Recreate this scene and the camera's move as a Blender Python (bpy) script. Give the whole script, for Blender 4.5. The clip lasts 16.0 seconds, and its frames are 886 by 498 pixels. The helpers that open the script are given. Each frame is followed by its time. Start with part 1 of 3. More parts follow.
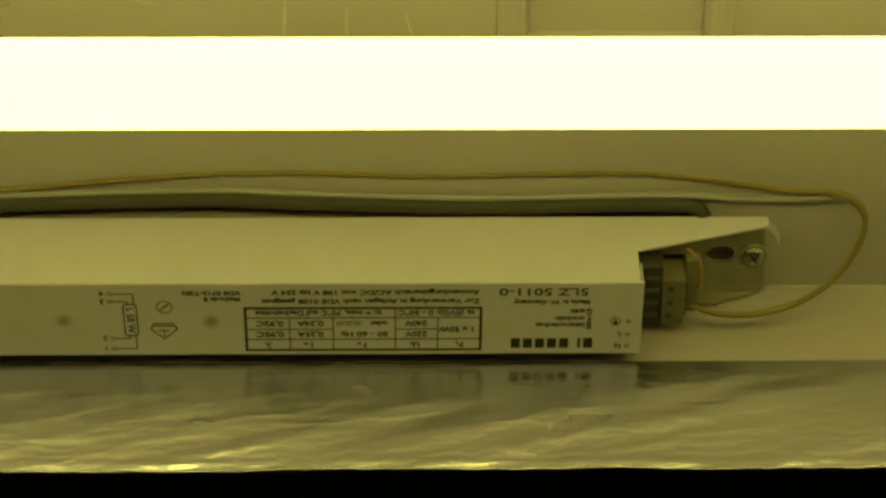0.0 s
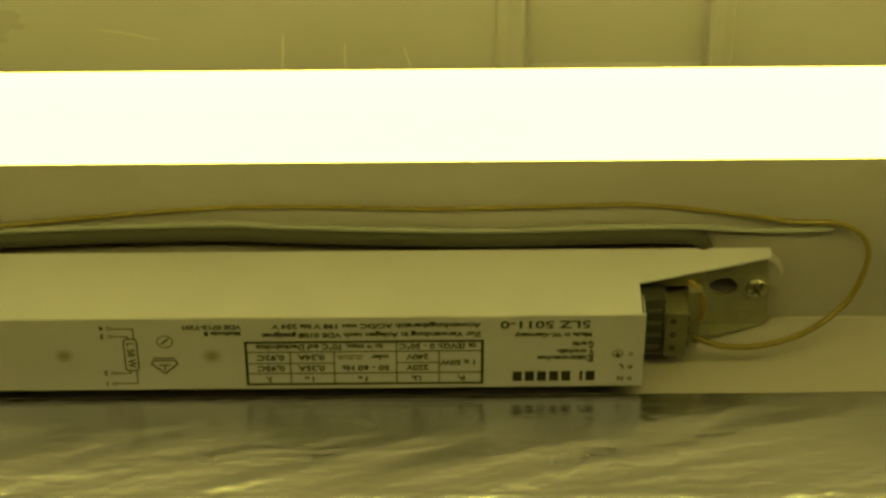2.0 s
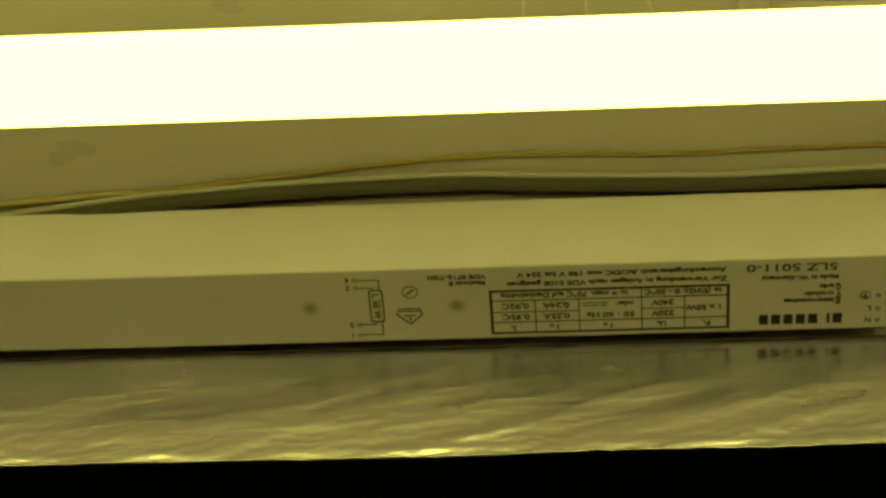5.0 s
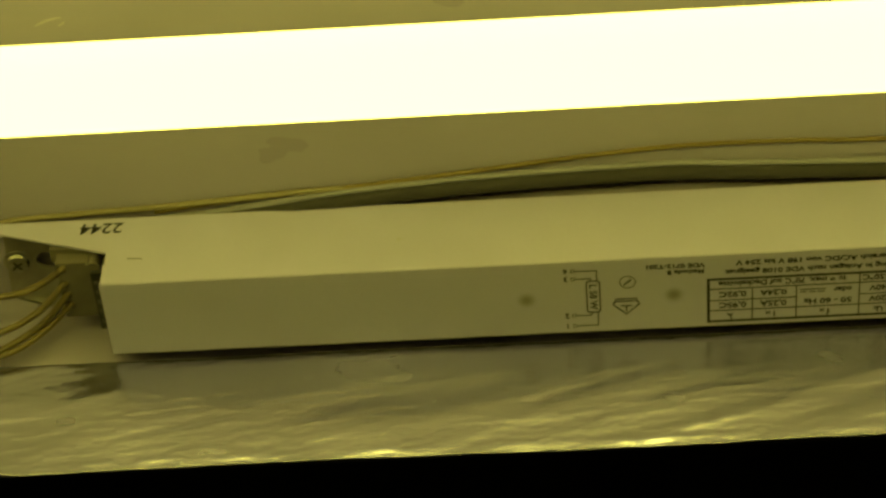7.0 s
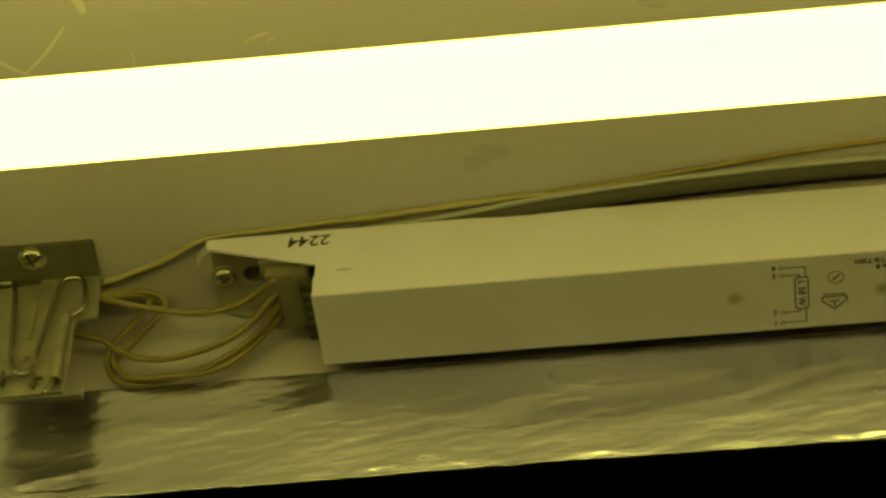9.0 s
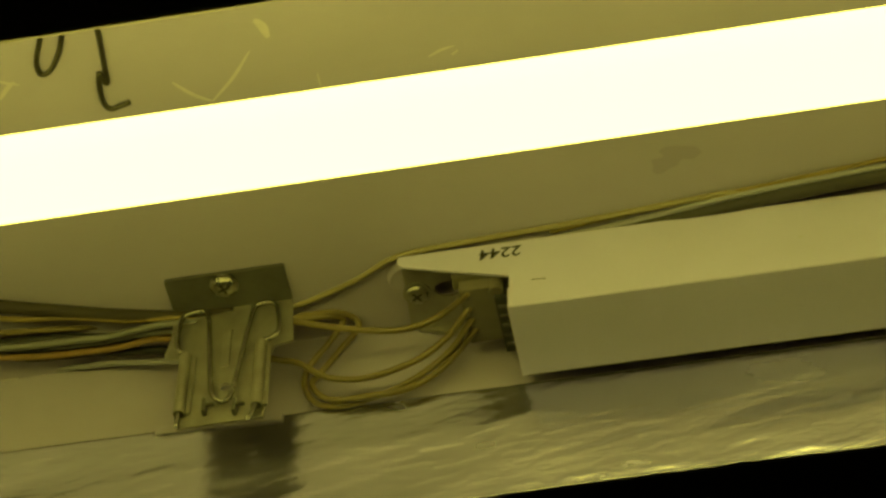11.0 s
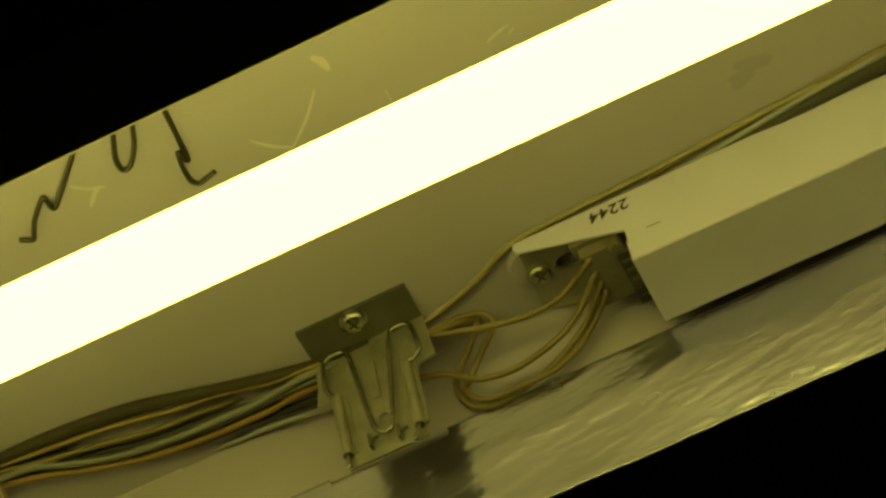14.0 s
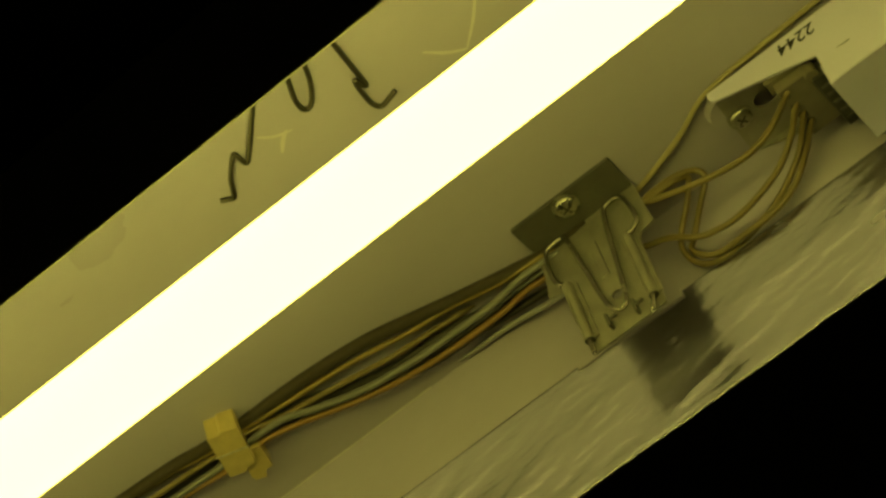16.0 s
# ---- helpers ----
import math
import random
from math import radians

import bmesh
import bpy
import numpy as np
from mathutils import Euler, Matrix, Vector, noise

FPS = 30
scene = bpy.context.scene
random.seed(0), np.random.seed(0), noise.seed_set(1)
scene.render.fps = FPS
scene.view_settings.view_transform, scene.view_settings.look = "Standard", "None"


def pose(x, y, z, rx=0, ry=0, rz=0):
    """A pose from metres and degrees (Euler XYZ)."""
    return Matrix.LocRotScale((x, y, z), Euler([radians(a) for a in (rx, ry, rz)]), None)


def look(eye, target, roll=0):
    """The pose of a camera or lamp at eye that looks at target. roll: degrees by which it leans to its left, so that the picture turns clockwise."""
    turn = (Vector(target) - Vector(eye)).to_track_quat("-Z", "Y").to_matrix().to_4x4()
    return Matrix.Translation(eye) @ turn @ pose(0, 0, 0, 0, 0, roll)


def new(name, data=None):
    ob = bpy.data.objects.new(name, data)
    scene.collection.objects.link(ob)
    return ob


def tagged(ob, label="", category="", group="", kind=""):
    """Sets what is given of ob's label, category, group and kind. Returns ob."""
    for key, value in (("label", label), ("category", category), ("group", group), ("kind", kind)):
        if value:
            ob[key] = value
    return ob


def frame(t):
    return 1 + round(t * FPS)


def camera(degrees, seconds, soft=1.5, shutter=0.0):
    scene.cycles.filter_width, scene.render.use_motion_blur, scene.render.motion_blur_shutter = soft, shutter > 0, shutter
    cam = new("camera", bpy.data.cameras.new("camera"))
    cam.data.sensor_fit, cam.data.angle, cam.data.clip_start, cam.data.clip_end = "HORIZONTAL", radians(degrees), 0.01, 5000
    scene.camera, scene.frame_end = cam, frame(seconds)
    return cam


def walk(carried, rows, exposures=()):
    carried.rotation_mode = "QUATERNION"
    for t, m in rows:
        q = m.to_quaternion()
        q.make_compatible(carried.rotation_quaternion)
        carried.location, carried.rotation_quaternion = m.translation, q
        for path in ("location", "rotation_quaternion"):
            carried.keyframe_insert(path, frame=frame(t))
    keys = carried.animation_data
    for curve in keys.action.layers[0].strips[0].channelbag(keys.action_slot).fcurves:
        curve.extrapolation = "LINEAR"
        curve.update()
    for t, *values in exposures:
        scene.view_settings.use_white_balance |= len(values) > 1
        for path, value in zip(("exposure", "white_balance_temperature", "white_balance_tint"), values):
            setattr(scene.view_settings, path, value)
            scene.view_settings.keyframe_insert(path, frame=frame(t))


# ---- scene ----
cam = camera(19.735, 16.0, soft=2.8)
PATH = [
    (0, (0.08028, -0.53961, -0.63857), (0.09397, -0.01577, -0.03408), -1.292),
    (0.5, (0.08622, -0.53573, -0.63492), (0.09631, -0.01637, -0.02652), -1.279),
    (1, (0.08491, -0.53724, -0.63619), (0.09650, -0.02101, -0.02515), -1.460),
    (1.5, (0.08777, -0.53838, -0.63693), (0.09592, -0.02220, -0.02578), -1.073),
    (2, (0.08834, -0.53751, -0.63682), (0.09399, -0.02182, -0.02523), -0.940),
    (2.5, (0.09024, -0.53924, -0.63775), (0.09309, -0.02347, -0.02622), -0.815),
    (3, (0.08957, -0.53740, -0.63760), (0.08274, -0.02032, -0.02721), -0.288),
    (3.5, (0.08458, -0.53639, -0.63409), (0.05879, -0.01438, -0.02842), 1.238),
    (6, (0.03878, -0.53817, -0.63721), (-0.01565, -0.01133, -0.03765), 2.145),
    (6.5, (0.01411, -0.53923, -0.63522), (-0.03353, -0.01129, -0.03604), 1.212),
    (7, (-0.01033, -0.54033, -0.63708), (-0.05278, -0.01246, -0.03746), 0.623),
    (7.5, (-0.01408, -0.54021, -0.63858), (-0.06306, -0.01398, -0.03802), 0.469),
    (8, (-0.02135, -0.54096, -0.63968), (-0.08221, -0.01367, -0.04114), 0.887),
    (8.5, (-0.03143, -0.54101, -0.64324), (-0.09938, -0.01481, -0.04450), 1.182),
    (9, (-0.05293, -0.54376, -0.64755), (-0.11853, -0.02430, -0.04269), 0.801),
    (9.5, (-0.06431, -0.54607, -0.65051), (-0.13523, -0.02954, -0.04374), 1.072),
    (10, (-0.05584, -0.54382, -0.64487), (-0.15440, -0.02791, -0.04144), 2.766),
    (12.3, (-0.12432, -0.54272, -0.65508), (-0.20835, -0.04258, -0.03638), -4.809),
    (12.5, (-0.12573, -0.54687, -0.64949), (-0.20915, -0.03647, -0.03913), -6.129),
    (13, (-0.12461, -0.54274, -0.65477), (-0.20834, -0.03171, -0.04498), -10.978),
    (13.5, (-0.10884, -0.54802, -0.65237), (-0.22107, -0.04773, -0.03828), -11.857),
    (14, (-0.09874, -0.54562, -0.65508), (-0.21446, -0.04499, -0.04191), -14.530),
    (14.5, (-0.09046, -0.54677, -0.65226), (-0.22326, -0.04922, -0.04004), -16.746),
    (15, (-0.09411, -0.54525, -0.64786), (-0.24640, -0.03933, -0.04715), -18.806),
    (15.5, (-0.09256, -0.54296, -0.64597), (-0.26593, -0.04246, -0.04644), -19.978),
    (16, (-0.09401, -0.54179, -0.64372), (-0.28825, -0.05070, -0.04280), -20.739),
]
walk(cam, [(t, look(eye, target, roll)) for t, eye, target, roll in PATH])

# ---- world and light: only the glowing tube lights the dark room ----
world = bpy.data.worlds.new("room_dark")
scene.world = world
world.use_nodes = True
world.node_tree.nodes["Background"].inputs[0].default_value = (0.01, 0.01, 0.008, 1)
world.node_tree.nodes["Background"].inputs[1].default_value = 0.1
scene.view_settings.exposure = 0.0
TUBE_GLOW = 5.7
TUBE_COLOUR = (1.0, 0.905, 0.148, 1)

# ---- materials ----
def material(name, colour, rough=0.5, metal=0.0, vary=0.06, scale=60.0, fine=900.0, bump=0.05, bump_scale=600.0,
             stain=None, stain_scale=14.0, stain_amount=0.3, rough_vary=0.08, stretch=(1, 1, 1), coat=0.0):
    """A procedural surface: colour varied at two scales, stains of their own shape, roughness and fine relief."""
    m = bpy.data.materials.new(name)
    m.use_nodes = True
    nt = m.node_tree
    n, link = nt.nodes, nt.links.new
    bsdf = n["Principled BSDF"]
    bsdf.inputs["Metallic"].default_value = metal
    bsdf.inputs["Coat Weight"].default_value = coat
    coord = n.new("ShaderNodeTexCoord")
    mapping = n.new("ShaderNodeMapping")
    mapping.inputs["Scale"].default_value = stretch
    link(coord.outputs["Object"], mapping.inputs["Vector"])

    def noise_at(s, detail=4.0):
        t = n.new("ShaderNodeTexNoise")
        t.inputs["Scale"].default_value = s
        t.inputs["Detail"].default_value = detail
        link(mapping.outputs["Vector"], t.inputs["Vector"])
        return t.outputs["Fac"]

    def ranged(fac, low, high, a=0.3, b=0.7):
        r = n.new("ShaderNodeMapRange")
        link(fac, r.inputs[0])
        for k, v in zip((1, 2, 3, 4), (a, b, low, high)):
            r.inputs[k].default_value = v
        return r.outputs[0]

    def mixed(kind, fac, a, b):
        x = n.new("ShaderNodeMix")
        x.data_type, x.blend_type = "RGBA", kind
        for k, v in ((0, fac), (6, a), (7, b)):
            if hasattr(v, "links"):
                link(v, x.inputs[k])
            elif k == 0:
                x.inputs[k].default_value = v
            else:
                x.inputs[k].default_value = (*v[:3], 1)
        return x.outputs[2]

    broad, small = noise_at(scale), noise_at(fine, 2.0)
    dark = tuple(c * (1 - 2 * vary) for c in colour)
    light = tuple(min(1.0, c * (1 + vary)) for c in colour)
    out = mixed("MIX", ranged(broad, 0, 1), dark, light)
    out = mixed("MIX", ranged(small, 0, 0.35), out, tuple(c * (1 - 1.5 * vary) for c in colour))
    if stain:
        out = mixed("MIX", ranged(noise_at(stain_scale, 5.0), 0, stain_amount, 0.45, 0.80), out, stain)
    link(out, bsdf.inputs["Base Color"])
    link(ranged(broad, max(0.02, rough - rough_vary), rough + rough_vary), bsdf.inputs["Roughness"])
    if bump:
        b = n.new("ShaderNodeBump")
        b.inputs["Strength"].default_value = bump
        b.inputs["Distance"].default_value = 0.001
        link(noise_at(bump_scale, 3.0), b.inputs["Height"])
        link(b.outputs["Normal"], bsdf.inputs["Normal"])
    return m


PAINT = material("white_enamel", (0.378, 0.350, 0.425), 0.34, vary=0.035, scale=25, fine=300, bump=0.04, bump_scale=350,
                 stretch=(0.5, 1, 1))
COVER = material("cream_ballast_paint", (0.525, 0.505, 0.69), 0.42, vary=0.03, scale=30, fine=500, bump=0.06, bump_scale=700,
                 stain=(0.50, 0.47, 0.42), stain_scale=22, stain_amount=0.15)
OUTER = material("grey_outer_paint", (0.32, 0.31, 0.27), 0.55, vary=0.06)
ZINC = material("galvanised_steel", (0.36, 0.35, 0.30), 0.42, 0.7, vary=0.12, scale=120, fine=900, bump=0.1, bump_scale=500,
                stain=(0.34, 0.32, 0.22), stain_scale=60, stain_amount=0.4)
ZINC_DARK = material("dull_zinc_plate", (0.13, 0.128, 0.11), 0.45, 0.5, vary=0.12, scale=120, fine=900, bump=0.06, bump_scale=500)
SPRING_DARK = material("darkened_spring_wire", (0.10, 0.095, 0.07), 0.4, 0.8, vary=0.15, scale=200)
SHADE_WIRE = material("shade_brown_wire", (0.035, 0.027, 0.012), 0.75, vary=0.12, scale=80)
SPRING = material("spring_steel_wire", (0.34, 0.33, 0.28), 0.22, 1.0, vary=0.12, scale=200, fine=1500, bump=0.05)
SCREW = material("bright_screw_steel", (0.42, 0.41, 0.35), 0.30, 0.95, vary=0.1, scale=300, fine=1500, bump=0.05)
INK = material("black_printing_ink", (0.012, 0.012, 0.011), 0.8, vary=0.2, bump=0)
FOIL = material("aluminium_foil", (0.69, 0.685, 0.84), 0.24, 1.0, vary=0.04, scale=60, fine=300, bump=0.24, bump_scale=380,
                rough_vary=0.04, stretch=(0.35, 1, 1), stain=(0.60, 0.59, 0.66), stain_scale=30, stain_amount=0.3)
TERMINAL = material("grey_terminal_plastic", (0.15, 0.135, 0.095), 0.5, vary=0.08, scale=150)
# dark plastic; also colours the pieces that stand for shade in gaps and holes
DARK = material("dark_plastic_and_shade", (0.05, 0.05, 0.042), 0.5, vary=0.2, scale=150)
YELLOW = material("yellowed_wire_insulation", (0.175, 0.138, 0.048), 0.4, vary=0.1, scale=80, fine=600, bump=0.03)
OLIVE = material("olive_wire_insulation", (0.21, 0.158, 0.042), 0.4, vary=0.1, scale=80, fine=600, bump=0.03)
OCHRE = material("ochre_wire_insulation", (0.235, 0.142, 0.038), 0.4, vary=0.1, scale=80, fine=600, bump=0.03)
GREY_WIRE = material("grey_cable_sheath", (0.27, 0.27, 0.30), 0.36, rough_vary=0.0, vary=0.03, scale=20, fine=600, bump=0.0)
BLACK_WIRE = material("dark_wire_insulation", (0.025, 0.023, 0.018), 0.7, vary=0.15, scale=80)
WHITE_WIRE = material("white_wire_insulation", (0.17, 0.172, 0.16), 0.35, vary=0.08, scale=80)
PALE_WIRE = material("pale_yellow_wire_insulation", (0.28, 0.245, 0.13), 0.4, vary=0.08, scale=80, fine=600, bump=0.03)
SHADE_SHEATH = material("shade_dark_cable", (0.045, 0.042, 0.033), 0.75, vary=0.1, scale=60, fine=600, bump=0.05)
CLIP = material("yellowed_plastic_clip", (0.48, 0.39, 0.15), 0.45, vary=0.1, scale=150, fine=900, bump=0.05)
ROOM = material("dim_plaster", (0.10, 0.098, 0.09), 0.9, vary=0.1, scale=3, fine=60, bump=0.1, bump_scale=80)
SMUDGE = material("grey_smudge", (0.47, 0.44, 0.31), 0.6, vary=0.2, scale=300)
SCRATCH_AND_HIGHLIGHT = material("pale_scratch_and_highlight", (0.52, 0.495, 0.50), 0.5, vary=0.05, scale=300)
# cream paint with a soft grey spot round the object's own centre
SPOT = COVER.copy()
SPOT.name = "smudged_ballast_paint"
_n, _l = SPOT.node_tree.nodes, SPOT.node_tree.links.new
_co, _len, _map, _mix = (_n.new(k) for k in ("ShaderNodeTexCoord", "ShaderNodeVectorMath", "ShaderNodeMapRange", "ShaderNodeMix"))
_len.operation = "LENGTH"
_l(_co.outputs["Object"], _len.inputs[0])
_l(_len.outputs["Value"], _map.inputs[0])
_map.interpolation_type = "SMOOTHSTEP"
for _k, _v in zip((1, 2, 3, 4), (0.0004, 0.0040, 0.75, 0.0)):
    _map.inputs[_k].default_value = _v
_mix.data_type = "RGBA"
_l(_map.outputs[0], _mix.inputs[0])
_l(_n["Principled BSDF"].inputs["Base Color"].links[0].from_socket, _mix.inputs[6])
_mix.inputs[7].default_value = (0.20, 0.19, 0.12, 1)
_l(_mix.outputs[2], _n["Principled BSDF"].inputs["Base Color"])
GLOW = bpy.data.materials.new("glowing_phosphor_glass")
GLOW.use_nodes = True
_b = GLOW.node_tree.nodes["Principled BSDF"]
_b.inputs["Base Color"].default_value = (0.8, 0.8, 0.76, 1)
_b.inputs["Roughness"].default_value = 0.2
_b.inputs["Emission Color"].default_value = TUBE_COLOUR
_b.inputs["Emission Strength"].default_value = TUBE_GLOW


# ---- building helpers ----
def part(name, bm, mat, parent=None, label="", smooth=False):
    """Links a bmesh as one mesh object, under its thing when one is given."""
    me = bpy.data.meshes.new(name)
    bmesh.ops.recalc_face_normals(bm, faces=bm.faces)
    bm.to_mesh(me)
    bm.free()
    me.materials.append(mat)
    if smooth:
        me.polygons.foreach_set("use_smooth", [True] * len(me.polygons))
    ob = new(name, me)
    ob.parent = parent
    if label:
        tagged(ob, label)
    return ob


def thing(name, label, category, at=(0, 0, 0), group="", kind=""):
    ob = new(name)
    ob.empty_display_size = 0.01
    ob.location = at
    return tagged(ob, label, category, group, kind)


def box(lo, hi, bm=None, bevel=0.0, m=None):
    bm = bm or bmesh.new()
    made = bmesh.ops.create_cube(bm, size=1.0)["verts"]
    for v in made:
        v.co = Vector([(a + b) / 2 + c * (b - a) for a, b, c in zip(lo, hi, v.co)])
    if bevel:
        edges = list({e for v in made for e in v.link_edges})
        made = bmesh.ops.bevel(bm, geom=edges, offset=bevel, segments=2, affect="EDGES", profile=0.6)["verts"]
        made = [v for v in made if v.is_valid]
    if m:
        bmesh.ops.transform(bm, matrix=m, verts=list({v for v in made}))
    return bm


def prism(outline, direction, bm=None):
    """A solid from a flat outline of 3D points, pushed along a direction."""
    bm = bm or bmesh.new()
    a = [bm.verts.new(p) for p in outline]
    b = [bm.verts.new(Vector(p) + Vector(direction)) for p in outline]
    bm.faces.new(a)
    bm.faces.new(b[::-1])
    for i in range(len(a)):
        j = (i + 1) % len(a)
        bm.faces.new((a[i], b[i], b[j], a[j]))
    return bm


def rounded(points, radius, steps=4):
    """The flat outline with its corners rounded; radius may be one number or one for each corner."""
    pts = [Vector(p) for p in points]
    out = []
    for i, p in enumerate(pts):
        r = radius[i] if isinstance(radius, (list, tuple)) else radius
        if r <= 0:
            out.append(p)
            continue
        a, b = (pts[i - 1] - p), (pts[(i + 1) % len(pts)] - p)
        r = min(r, a.length * 0.45, b.length * 0.45)
        s, e = p + a.normalized() * r, p + b.normalized() * r
        for k in range(steps + 1):
            u = k / steps
            out.append(s * (1 - u) ** 2 + p * 2 * u * (1 - u) + e * u * u)
    return out


def spline(points, steps=8):
    """A smooth line through the points (Catmull-Rom)."""
    p = [Vector(q) for q in points]
    p = [p[0] * 2 - p[1], *p, p[-1] * 2 - p[-2]]
    out = []
    for i in range(1, len(p) - 2):
        for k in range(steps):
            u = k / steps
            out.append(0.5 * (2 * p[i] + (p[i + 1] - p[i - 1]) * u + (2 * p[i - 1] - 5 * p[i] + 4 * p[i + 1] - p[i + 2]) * u * u
                              + (3 * p[i] - p[i - 1] - 3 * p[i + 1] + p[i + 2]) * u ** 3))
    return out + [p[-2]]


def wire_mesh(points, radius, sides=10, smooth_steps=8, bm=None):
    """A round wire along a smooth line through the points, with closed ends."""
    bm = bm or bmesh.new()
    line = spline(points, smooth_steps) if smooth_steps else [Vector(q) for q in points]
    rings, side = [], None
    for i, p in enumerate(line):
        d = (line[min(i + 1, len(line) - 1)] - line[max(i - 1, 0)]).normalized()
        side = d.orthogonal().normalized() if side is None else (side - d * side.dot(d)).normalized()
        up = d.cross(side)
        r = radius(p) if callable(radius) else radius
        rings.append([bm.verts.new(p + (side * math.cos(a) + up * math.sin(a)) * r)
                      for a in (2 * math.pi * k / sides for k in range(sides))])
    for a, b in zip(rings, rings[1:]):
        for k in range(sides):
            bm.faces.new((a[k], a[(k + 1) % sides], b[(k + 1) % sides], b[k]))
    bm.faces.new(rings[0][::-1])
    bm.faces.new(rings[-1])
    return bm


def cylinder(a, b, r, bm=None, sides=24, r2=None):
    bm = bm or bmesh.new()
    a, b = Vector(a), Vector(b)
    d = (b - a).normalized()
    s = d.orthogonal().normalized()
    u = d.cross(s)
    angles = [2 * math.pi * k / sides for k in range(sides)]
    ra = [bm.verts.new(a + (s * math.cos(t) + u * math.sin(t)) * r) for t in angles]
    rb = [bm.verts.new(b + (s * math.cos(t) + u * math.sin(t)) * (r if r2 is None else r2)) for t in angles]
    for k in range(sides):
        j = (k + 1) % sides
        bm.faces.new((ra[k], ra[j], rb[j], rb[k]))
    bm.faces.new(ra[::-1])
    bm.faces.new(rb)
    return bm


def lettering(name, words, place, x_axis, y_axis, size, mat, parent, width=None, align="LEFT", label="", bold=0.0):
    """Printed words lying flat: baseline start at place, reading along x_axis, letters upright along y_axis."""
    cu = bpy.data.curves.new(name, "FONT")
    cu.body, cu.size, cu.extrude, cu.offset = words, size, 0.00003, bold
    cu.align_x = align
    cu.resolution_u = 3
    ob = bpy.data.objects.new(name, cu)
    me = bpy.data.meshes.new_from_object(ob)
    bpy.data.objects.remove(ob)
    xs = [v.co.x for v in me.vertices]
    k = width / (max(xs) - min(xs)) if width else 1.0
    x, y = Vector(x_axis).normalized(), Vector(y_axis).normalized()
    z = x.cross(y)
    for v in me.vertices:
        v.co = Vector(place) + x * v.co.x * k + y * v.co.y + z * (v.co.z + 0.00004)
    me.materials.clear()
    me.materials.append(mat)
    out = new(name, me)
    out.parent = parent
    if label:
        tagged(out, label)
    return out

# ---- the room: dark plaster walls that close the place ----
def slab(name, lo, hi, label):
    return tagged(part(name, box(lo, hi), ROOM), label, "room shell", kind="structure")


slab("ceiling", (-1.4, -1.5, 0.07), (1.4, 1.1, 0.15), "dark plaster ceiling above the lamp housing")
slab("floor", (-1.4, -1.5, -2.5), (1.4, 1.1, -2.4), "dark floor of the room")
slab("wall_north", (-1.4, 1.0, -2.4), (1.4, 1.1, 0.07), "dark plaster wall")
slab("wall_south", (-1.4, -1.5, -2.4), (1.4, -1.4, 0.07), "dark plaster wall")
slab("wall_east", (1.3, -1.4, -2.4), (1.4, 1.0, 0.07), "dark plaster wall")
slab("wall_west", (-1.4, -1.4, -2.4), (-1.3, 1.0, 0.07), "dark plaster wall")

# ---- the lamp housing: a folded sheet trough, open below ----
X0, X1 = -0.80, 0.74
BASE_Z = 0.0045
BEND = (0.0349, BASE_Z)
FOOT = (0.0366, -0.0308)
EDGE = (0.0388, -0.0778)
RIM = (-0.1622, -0.0784)
housing = thing("lamp_housing", "white enamelled sheet-steel lamp trough, lightly scratched, fixed under the ceiling", "lamp housing", (0, -0.05, 0.005))


def inside(ob, parent):
    """Makes ob a part of parent and leaves it where it stands."""
    ob.parent = parent
    ob.matrix_parent_inverse = Matrix.Translation(-parent.location)
    return ob


def panel(name, a, b, out, t=0.0012, mat=PAINT):
    """A long flat sheet between two (y, z) edges, its thickness away from the inside."""
    o = Vector((0, out[0], out[1])).normalized() * t
    return inside(part(name, prism([(X0, *a), (X1, *a), (X1, *b), (X0, *b)], o), mat), housing)


panel("back_panel", (-0.142, BASE_Z), BEND, (0, 1))
panel("side_panel", BEND, EDGE, (1, 0.05))
panel("shoulder_panel", (-0.142, BASE_Z), (-0.151, -0.008), (-0.8, 0.6))
panel("side_panel", (-0.151, -0.008), RIM, (-1, 0.1))
for x in (X0 - 0.0012, X1):
    profile = [(-0.142, BASE_Z), BEND, EDGE, RIM, (-0.151, -0.008)]
    inside(part("end_plate", prism([(x, *p) for p in profile], (0.0012, 0, 0)), PAINT), housing)
inside(part("mounting_block", box((-0.25, -0.11, BASE_Z + 0.0013), (0.25, 0.01, 0.07), bevel=0.002), OUTER), housing)
line = [(X0 + (X1 - X0) * k / 6, RIM[0] - 0.0004, RIM[1]) for k in range(7)]
inside(part("rolled_rim", wire_mesh(line, 0.0011), OUTER, smooth=True), housing)
# pressed ridges either side of a sunk field in the back panel
for outer, inner in ((0.1106, 0.1205), (0.1840, 0.1748)):
    w = inner - outer
    shape = [(0, 0), (0.03, 0.0012), (0.35, 0.0024), (0.62, 0.0042), (0.78, 0.0056), (0.88, 0.0052), (1.0, 0.0008), (1.0, 0)]
    bm = prism([(outer + w * u, -0.1400, BASE_Z - d) for u, d in shape], (0, 0.0715, 0))
    inside(part("pressed_ridge", bm, PAINT), housing)
bm = prism([(0.1205, y, BASE_Z - d) for y, d in ((-0.0720, 0), (-0.0712, 0.0014), (-0.0700, 0.0024), (-0.0688, 0.0020), (-0.0680, 0))], (0.0543, 0, 0))
inside(part("pressed_ridge", bm, PAINT), housing)
for x in (0.1985, -0.1990):
    inside(part("standoff_boss", cylinder((x, 0.0135, BASE_Z + 0.0002), (x, 0.0135, 0.0009), 0.0088, sides=32, r2=0.0078), PAINT), housing)
